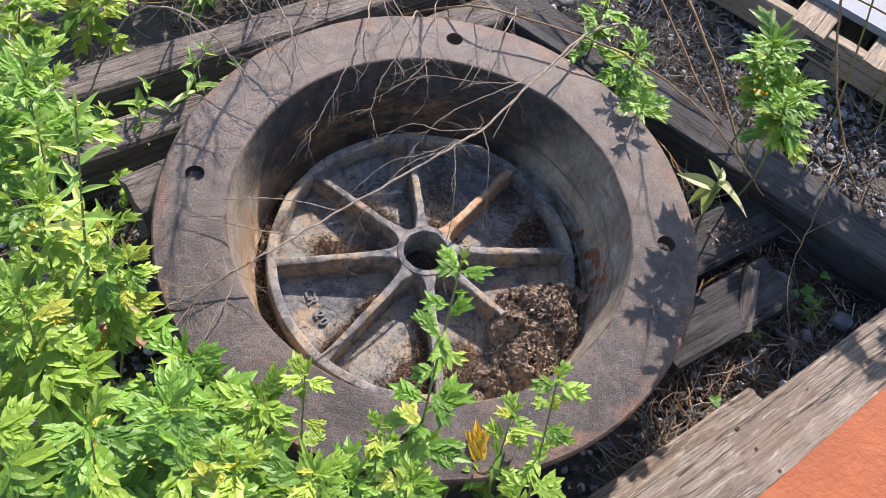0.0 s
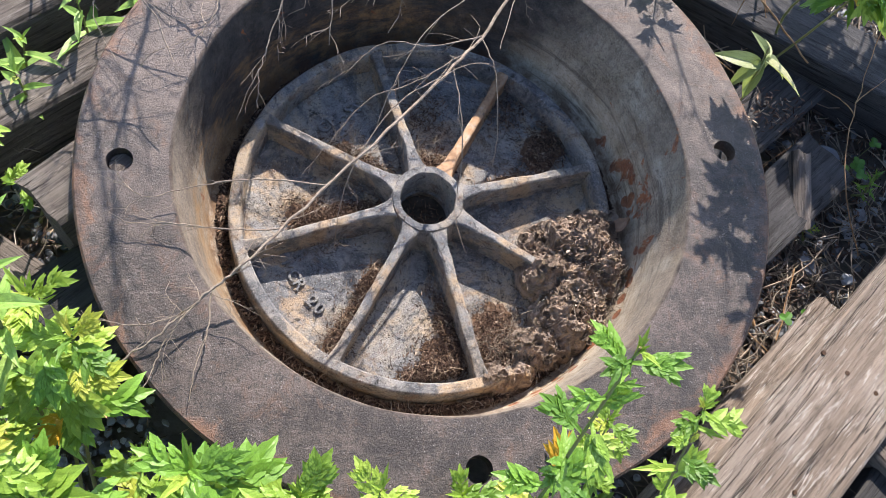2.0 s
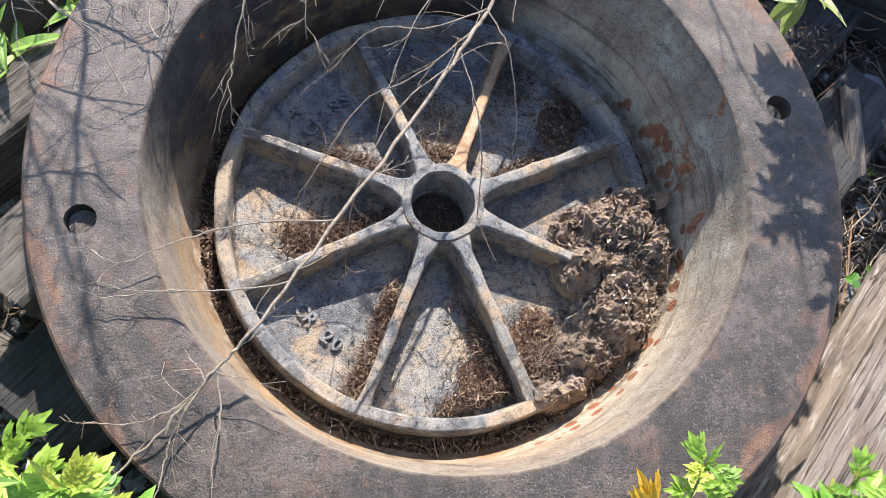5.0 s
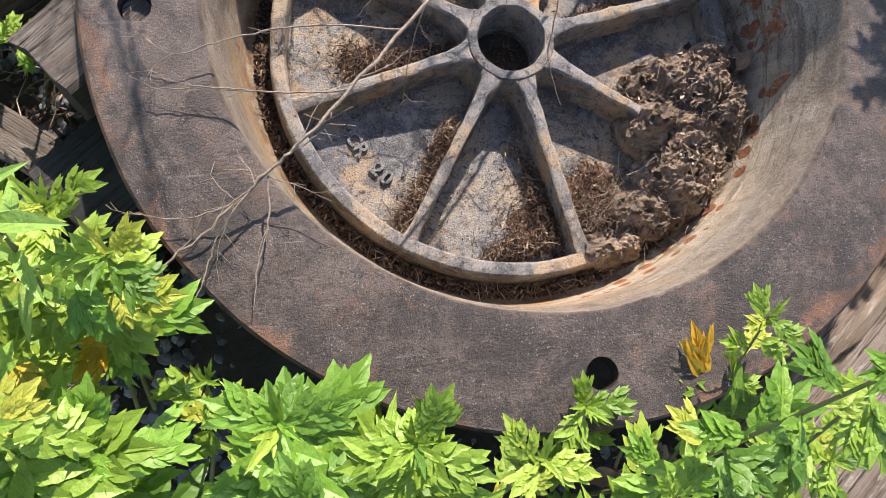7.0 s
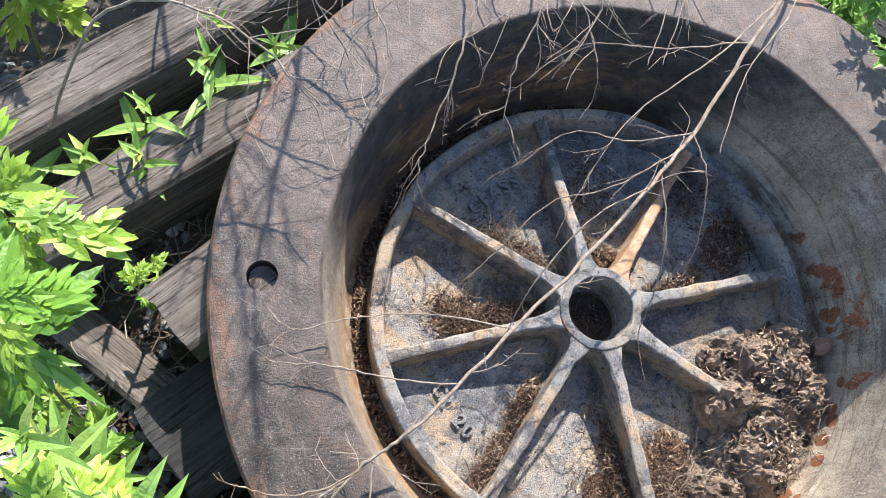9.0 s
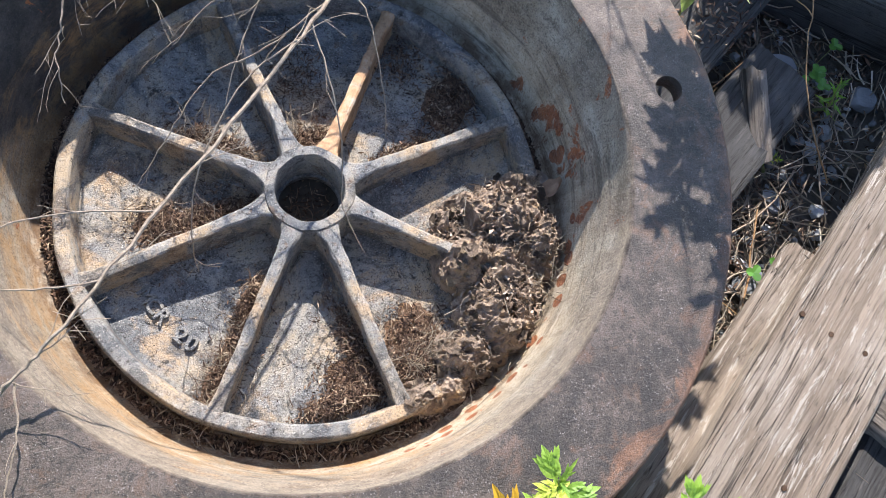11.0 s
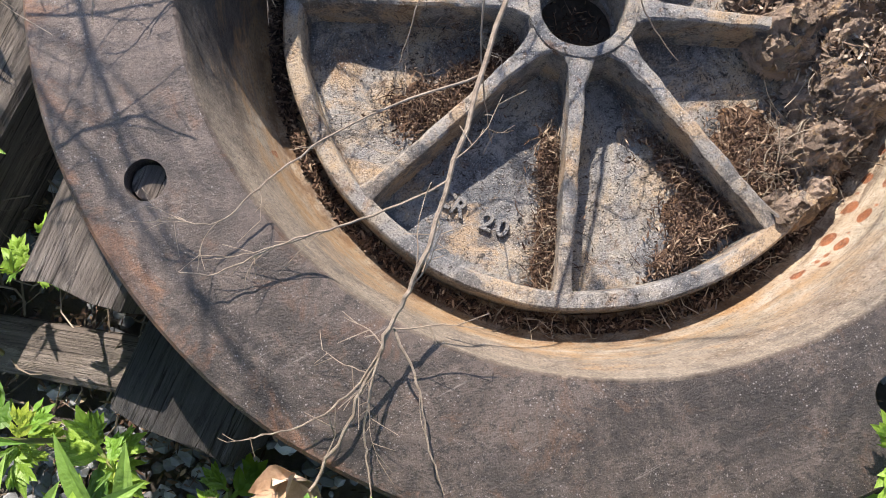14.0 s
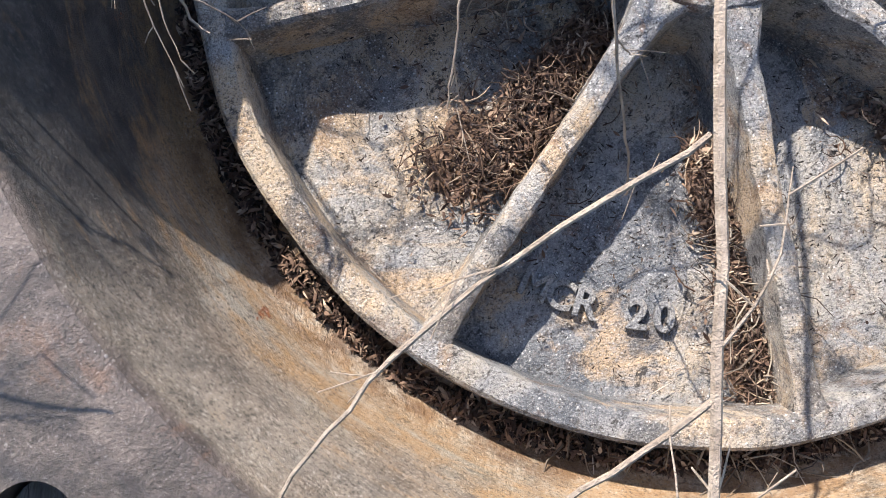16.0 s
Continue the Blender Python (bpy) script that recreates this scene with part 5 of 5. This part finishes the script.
# grass-like weeds in the gap between the grey timbers
for k in range(7):
    gx, gy = along(36, 0.569, -0.72 + 0.095 * k)
    mugwort((gx, gy, 0.0), (gx + 0.01, gy - 0.02, 0.15 + 0.03 * (k % 3)), 8, 0.085, 440 + k, 0.35, "narrow-leaved weed growing between the grey timbers", LANCE, name="narrow_leaved_weed", upright=40)
# low leafy weeds on the gravel beside the broken board
for k, (ux, uy, uz) in enumerate(((-0.64, -0.17, 0.12), (-0.585, -0.27, 0.10), (-0.70, -0.11, 0.14), (-0.66, -0.25, 0.15), (-0.72, -0.20, 0.10), (-0.61, 0.02, 0.20))):
    mugwort((ux, uy, 0.0), (ux + 0.02, uy - 0.02, uz), 9, 0.055, (485, 492, 499, 486, 493, 500)[k], 0.4, "low leafy green weed on the gravel")
# dark undergrowth behind the timbers
for k, (ux, uy, uz) in enumerate(((-0.86, 0.55, 0.30), (-0.68, 0.80, 0.30), (-0.50, 0.78, 0.20), (-0.44, 0.95, 0.34), (-0.22, 0.86, 0.20), (-0.12, 1.02, 0.30), (-0.72, 0.98, 0.36), (-0.77, 0.70, 0.28), (-0.58, 0.88, 0.30), (-0.44, 0.84, 0.26), (-0.62, 1.06, 0.36), (-0.33, 0.94, 0.25), (-0.86, 0.82, 0.36))):
    mugwort((ux, uy, 0.0), (ux + 0.03, uy - 0.05, uz), 16, 0.085, (449, 455, 456, 463, 470, 452, 466, 459, 477, 484, 473, 480, 487)[k], 0.25, "deep green mugwort plant growing behind the timbers")


mugwort((0.712, -0.066, 0.0), (0.711, -0.056, 0.045), 14, 0.019, 480, 0.3, "tiny lime green seedling on littered soil", SETS[2][1], name="seedling")
mugwort((0.455, -0.475, 0.0), (0.45, -0.47, 0.05), 14, 0.026, 481, 0.2, "tiny lime green seedling on littered soil", SETS[2][1], name="seedling")
mugwort((0.84, 0.03, 0.0), (0.845, 0.04, 0.07), 14, 0.030, 482, 0.2, "small feathery green seedling on littered soil", SETS[1][1], name="seedling")


def pale_plant():
    p = thing("pale_leaved_plant", "small wilting plant with pale-edged lance leaves", "plant", (0.565, 0.135, 0.0), 0, "weeds round the ring")
    bm = bmesh.new()
    add_tube(bm, curve_points([(0.03, 0.02, 0), (0.01, 0.03, 0.12), (0.0, 0.04, 0.21), (-0.005, 0.05, 0.255)], 4), [0.002] * 13, 6)
    part("stem", bm, STEM, p)
    for k, (h, pit, s) in enumerate(((165, 20, 0.10), (200, -25, 0.085), (250, -45, 0.10), (-30, 5, 0.12), (-5, -10, 0.105), (60, 15, 0.07), (285, -55, 0.09), (120, 35, 0.06))):
        set_leaf(VARIEGATED[k % 4], p, (-0.002, 0.045, 0.215 + 0.004 * k), h, pit - 14, s * 0.78, (k % 3 - 1) * 24)


pale_plant()


def clover(at, seed):
    r = random.Random(seed)
    p = thing("clover_plant", "small clover with three round green leaflets", "plant", at, 0, "seedlings")
    for s in range(3):
        top = Vector((r.uniform(-0.03, 0.03), r.uniform(-0.03, 0.03), r.uniform(0.02, 0.05)))
        bm = bmesh.new()
        add_tube(bm, [(0, 0, 0), top * 0.5, top], [0.0008, 0.0007, 0.0006], 5)
        part("stem", bm, STEM, p)
        for k in range(3):
            bm = bmesh.new()
            bmesh.ops.create_circle(bm, cap_ends=True, cap_tris=True, segments=12, radius=0.0066)
            for v in bm.verts:
                v.co = Vector((v.co.x + 0.007, v.co.y, abs(v.co.y) * 0.25))
            leaf = part("leaf", bm, LEAF_CLOVER, p)
            leaf.matrix_basis = Matrix.Translation(top) @ Euler((0, -0.15, radians(120 * k + s * 40))).to_matrix().to_4x4()


for k, at in enumerate(((0.827, 0.068, 0.0), (0.774, 0.026, 0.0), (0.622, -0.240, 0.02), (0.80, 0.045, 0.0), (0.86, 0.10, 0.0))):
    clover(at, k)


# ---- dry twigs ----
def twig(name, label, pts, r0, r1, shoots, seed, material=TWIG, shoot_len=(0.03, 0.09), shoot_r=0.0007, jitter=0.0022, buds=True):
    rr = random.Random(seed)
    ob = thing(name, label, "twig", (0, 0, 0), 0, "dry twigs over the ring")
    line = curve_points(pts, 7, jitter, rr)
    n = len(line)
    bm = bmesh.new()
    add_tube(bm, line, [r0 + (r1 - r0) * k / (n - 1) for k in range(n)], 6)
    part("branch", bm, material, ob, smooth=True)
    for _ in range(shoots):
        k = rr.randrange(2, n - 1)
        p = Vector(line[k])
        fwd = (Vector(line[min(k + 1, n - 1)]) - Vector(line[k - 1])).normalized()
        d = (fwd + Vector((rr.gauss(0, 0.6), rr.gauss(0, 0.6), rr.gauss(-0.05, 0.25)))).normalized()
        L = rr.uniform(*shoot_len)
        sub = [p]
        bm = bmesh.new()
        for s in range(7):
            d = (d + Vector((rr.gauss(0, 0.13), rr.gauss(0, 0.13), rr.gauss(-0.02, 0.10)))).normalized()
            sub.append(sub[-1] + d * L / 7)
        add_tube(bm, sub, [shoot_r * (1 - 0.09 * s) for s in range(8)], 5)
        for s in range(2, 8):
            if buds and rr.random() < 0.45:
                e = (d + Vector((rr.gauss(0, 0.8), rr.gauss(0, 0.8), rr.gauss(0, 0.4)))).normalized()
                q = sub[s]
                m = rr.uniform(0.006, 0.03)
                add_tube(bm, [q, q + e * m * 0.5, q + e * m + Vector((0, 0, -0.002))], [shoot_r * 0.7, shoot_r * 0.6, shoot_r * 0.5], 4)
        part("side_twig", bm, material, ob)
    return ob


twig("dry_twig", "long pale dry twig lying across the iron ring", [(-0.435, -0.285, 0.252), (-0.37, -0.24, 0.268), (-0.318, -0.203, 0.284), (-0.265, -0.165, 0.302), (-0.14, -0.045, 0.306), (-0.02, 0.075, 0.302), (0.071, 0.176, 0.288), (0.16, 0.30, 0.30), (0.27, 0.46, 0.30), (0.42, 0.70, 0.14), (0.46, 0.78, 0.0)],
     0.0014, 0.0031, 16, 1)
for k, (pts, n) in enumerate((
        ([(-0.335, -0.215, 0.280), (-0.37, -0.255, 0.270), (-0.385, -0.285, 0.262), (-0.40, -0.32, 0.262)], 2),
        ([(-0.318, -0.203, 0.284), (-0.36, -0.228, 0.272), (-0.41, -0.237, 0.266), (-0.455, -0.225, 0.268)], 4),
        ([(-0.318, -0.203, 0.284), (-0.322, -0.25, 0.275), (-0.338, -0.30, 0.27), (-0.345, -0.335, 0.262)], 1),
        ([(-0.23, -0.13, 0.303), (-0.30, -0.120, 0.285), (-0.36, -0.105, 0.272), (-0.42, -0.10, 0.268), (-0.445, -0.085, 0.27)], 6),
        ([(-0.17, -0.07, 0.304), (-0.27, -0.05, 0.285), (-0.35, -0.055, 0.272), (-0.40, -0.065, 0.27), (-0.43, -0.045, 0.275)], 7),
        ([(0.0, 0.095, 0.302), (-0.07, 0.06, 0.28), (-0.13, -0.01, 0.22), (-0.15, -0.06, 0.15), (-0.152, -0.08, 0.09)], 2),
        ([(0.055, 0.155, 0.29), (-0.03, 0.11, 0.27), (-0.10, 0.10, 0.235), (-0.16, 0.05, 0.19), (-0.20, 0.02, 0.15)], 4),
        ([(0.071, 0.176, 0.288), (0.0, 0.17, 0.27), (-0.07, 0.19, 0.25), (-0.13, 0.16, 0.21)], 4),
        ([(0.071, 0.176, 0.288), (0.09, 0.12, 0.27), (0.10, 0.06, 0.20), (0.105, 0.04, 0.13)], 1),
        ([(0.02, 0.115, 0.298), (0.03, 0.05, 0.27), (0.035, 0.0, 0.21), (0.03, -0.05, 0.15), (0.05, -0.10, 0.11)], 1),
        ([(0.16, 0.30, 0.30), (0.05, 0.29, 0.29), (-0.05, 0.30, 0.275), (-0.12, 0.26, 0.26)], 6),
        ([(0.20, 0.36, 0.30), (0.10, 0.27, 0.30), (0.0, 0.20, 0.285), (-0.06, 0.12, 0.25), (-0.09, 0.06, 0.21)], 4),
        ([(0.27, 0.46, 0.30), (0.20, 0.33, 0.33), (0.13, 0.24, 0.325), (0.09, 0.14, 0.31)], 3))):
    twig("dry_twig", "thin pale dry twig with small buds over the ring", pts, 0.0012, 0.0005, n, 20 + k, shoot_r=0.0005, shoot_len=(0.02, 0.06), jitter=0.001)
twig("dry_twig", "branching dry twig hanging over the bore edge", [(-0.20, 0.62, 0.10), (-0.19, 0.50, 0.27), (-0.185, 0.38, 0.30), (-0.21, 0.28, 0.278), (-0.24, 0.20, 0.235), (-0.257, 0.157, 0.21), (-0.26, 0.12, 0.18)], 0.0022, 0.0006, 16, 40, shoot_r=0.0006, shoot_len=(0.03, 0.08))
twig("dry_twig", "branching dry twig hanging over the bore edge", [(-0.06, 0.60, 0.12), (-0.09, 0.46, 0.29), (-0.10, 0.36, 0.30), (-0.14, 0.27, 0.26), (-0.15, 0.21, 0.215)], 0.002, 0.0006, 12, 41, shoot_r=0.0006)
for k in range(9):
    x = -0.50 + 0.075 * k
    rr = random.Random(500 + k)
    twig("dry_twig", "thin dry twig arching over the back of the flange", [(x + rr.uniform(-0.1, 0.1), 0.66 + rr.uniform(-0.05, 0.1), 0.02), (x + 0.02, 0.55, 0.26), (x + rr.uniform(-0.04, 0.06), 0.45, 0.32), (x + rr.uniform(-0.05, 0.1), 0.34, 0.32 + rr.uniform(-0.02, 0.03)), (x + rr.uniform(-0.08, 0.12), 0.26, 0.30)],
         0.0018, 0.0005, 9, 60 + k, shoot_r=0.0006, shoot_len=(0.04, 0.11))
for k, pts in enumerate((
        [(-0.72, 0.22, 0.15), (-0.62, 0.26, 0.34), (-0.50, 0.24, 0.40), (-0.40, 0.18, 0.36), (-0.36, 0.10, 0.33)],
        [(-0.60, 0.46, 0.15), (-0.52, 0.40, 0.36), (-0.42, 0.32, 0.38), (-0.34, 0.22, 0.33)],
        [(-0.45, 0.55, 0.05), (-0.40, 0.42, 0.33), (-0.33, 0.32, 0.34), (-0.30, 0.24, 0.31), (-0.33, 0.17, 0.29)])):
    twig("dry_twig", "dry branching weed stalk shading the flange", pts, 0.0024, 0.0007, 12, 90 + k, shoot_r=0.0007, shoot_len=(0.05, 0.13))
for k, (pts, r) in enumerate((
        ([(-0.12, 0.58, 0.16), (0.02, 0.50, 0.29), (0.20, 0.47, 0.30), (0.38, 0.42, 0.29), (0.55, 0.33, 0.25), (0.70, 0.22, 0.16)], 0.0026),
        ([(0.30, 1.05, 0.42), (0.40, 0.85, 0.36), (0.50, 0.66, 0.30), (0.60, 0.47, 0.22), (0.68, 0.36, 0.12)], 0.0042),
        ([(0.36, 0.95, 0.30), (0.46, 0.72, 0.24), (0.58, 0.52, 0.16), (0.66, 0.42, 0.11)], 0.003),
        ([(0.64, 1.10, 0.30), (0.84, 0.80, 0.30), (1.02, 0.62, 0.33), (1.25, 0.50, 0.36)], 0.003),
        ([(0.86, 0.72, 0.34), (0.90, 0.58, 0.20), (0.97, 0.45, 0.08), (1.04, 0.38, 0.0)], 0.0032),
        ([(0.44, 0.48, 0.02), (0.50, 0.40, 0.08), (0.53, 0.33, 0.10), (0.56, 0.26, 0.09)], 0.002),
        ([(0.80, -0.10, 0.02), (0.76, 0.04, 0.10), (0.82, 0.20, 0.14), (0.86, 0.30, 0.2)], 0.0013),
        ([(0.57, -0.22, 0.01), (0.555, -0.12, 0.02), (0.58, -0.02, 0.03), (0.60, 0.06, 0.05)], 0.003),
        ([(0.47, -0.40, 0.02), (0.56, -0.30, 0.03), (0.66, -0.12, 0.03)], 0.0024),
        ([(-0.72, 0.47, 0.16), (-0.5, 0.52, 0.19), (-0.3, 0.60, 0.21), (0.05, 0.60, 0.22), (0.3, 0.58, 0.22)], 0.0016),
        ([(-1.05, -0.45, 0.30), (-0.90, -0.42, 0.44), (-0.78, -0.47, 0.40), (-0.70, -0.56, 0.2)], 0.003))):
    twig("brown_stalk", "old brown weed stalk lying over the ground", pts, r, r * 0.55, 3, 120 + k, STALK, (0.06, 0.14), 0.0011, 0.002, False)


# tall dead stalks behind the ring, arching over it; their shade falls on the flange and the wheel
for k, (pts, r) in enumerate((
        ([(-0.55, 1.05, 0.0), (-0.36, 0.92, 0.45), (-0.26, 0.74, 0.66), (-0.265, 0.62, 0.74), (-0.25, 0.50, 0.80), (-0.20, 0.44, 0.86)], 0.0050),
        ([(-0.75, 0.95, 0.0), (-0.48, 0.82, 0.50), (-0.34, 0.66, 0.68), (-0.27, 0.55, 0.78), (-0.22, 0.40, 0.84)], 0.0042),
        ([(-0.20, 1.15, 0.0), (0.00, 0.95, 0.50), (0.12, 0.72, 0.74), (0.17, 0.56, 0.84), (0.20, 0.46, 0.90)], 0.0045),
        ([(0.45, 1.10, 0.0), (0.50, 0.95, 0.42), (0.54, 0.78, 0.66), (0.60, 0.64, 0.78), (0.67, 0.55, 0.84)], 0.0040))):
    twig("dead_stalk", "tall dead branching weed stalk arching behind the ring", pts, r, r * 0.3, 16, 160 + k, STALK, (0.08, 0.2), 0.0016, 0.003)


# ---- dead leaves ----
def dead_leaf(at, size, turn, seed):
    r = random.Random(seed)
    bm = bmesh.new()
    rows = []
    for i in range(7):
        row = []
        for j in range(5):
            u, v = i / 6 - 0.5, j / 4 - 0.5
            w = max(0.05, math.sin(math.pi * (i / 6) * 0.92 + 0.1))
            z = 0.9 * v * v + 0.7 * u * u + 0.16 * noise.noise((u * 4 + seed, v * 4, 0))
            row.append(bm.verts.new((u * size, v * w * size * 0.7, z * size * 0.8)))
        rows.append(row)
    for a, b in zip(rows, rows[1:]):
        for j in range(4):
            bm.faces.new((a[j], b[j], b[j + 1], a[j + 1]))
    ob = part("dead_leaf", bm, DRY_LEAF, smooth=True)
    ob.matrix_basis = pose(*at, r.uniform(-35, 35), r.uniform(-35, 35), turn)
    tagged(ob, "curled dead brown leaf", "dead leaf", "dead leaves")


for k in range(9):
    rr = random.Random(700 + k)
    dead_leaf((-0.462 + rr.uniform(-0.05, 0.03), -0.292 + rr.uniform(-0.035, 0.03), 0.228 + rr.uniform(-0.02, 0.035)), rr.uniform(0.030, 0.052), rr.uniform(0, 360), k)
dead_leaf((0.327, -0.052, 0.075), 0.042, 20, 31)
dead_leaf((0.322, -0.03, 0.06), 0.035, 100, 32)
for k in range(8):
    rr = random.Random(730 + k)
    dead_leaf((rr.uniform(0.0, 0.2), rr.uniform(-0.62, -0.55), 0.02), rr.uniform(0.02, 0.04), rr.uniform(0, 360), 40 + k)
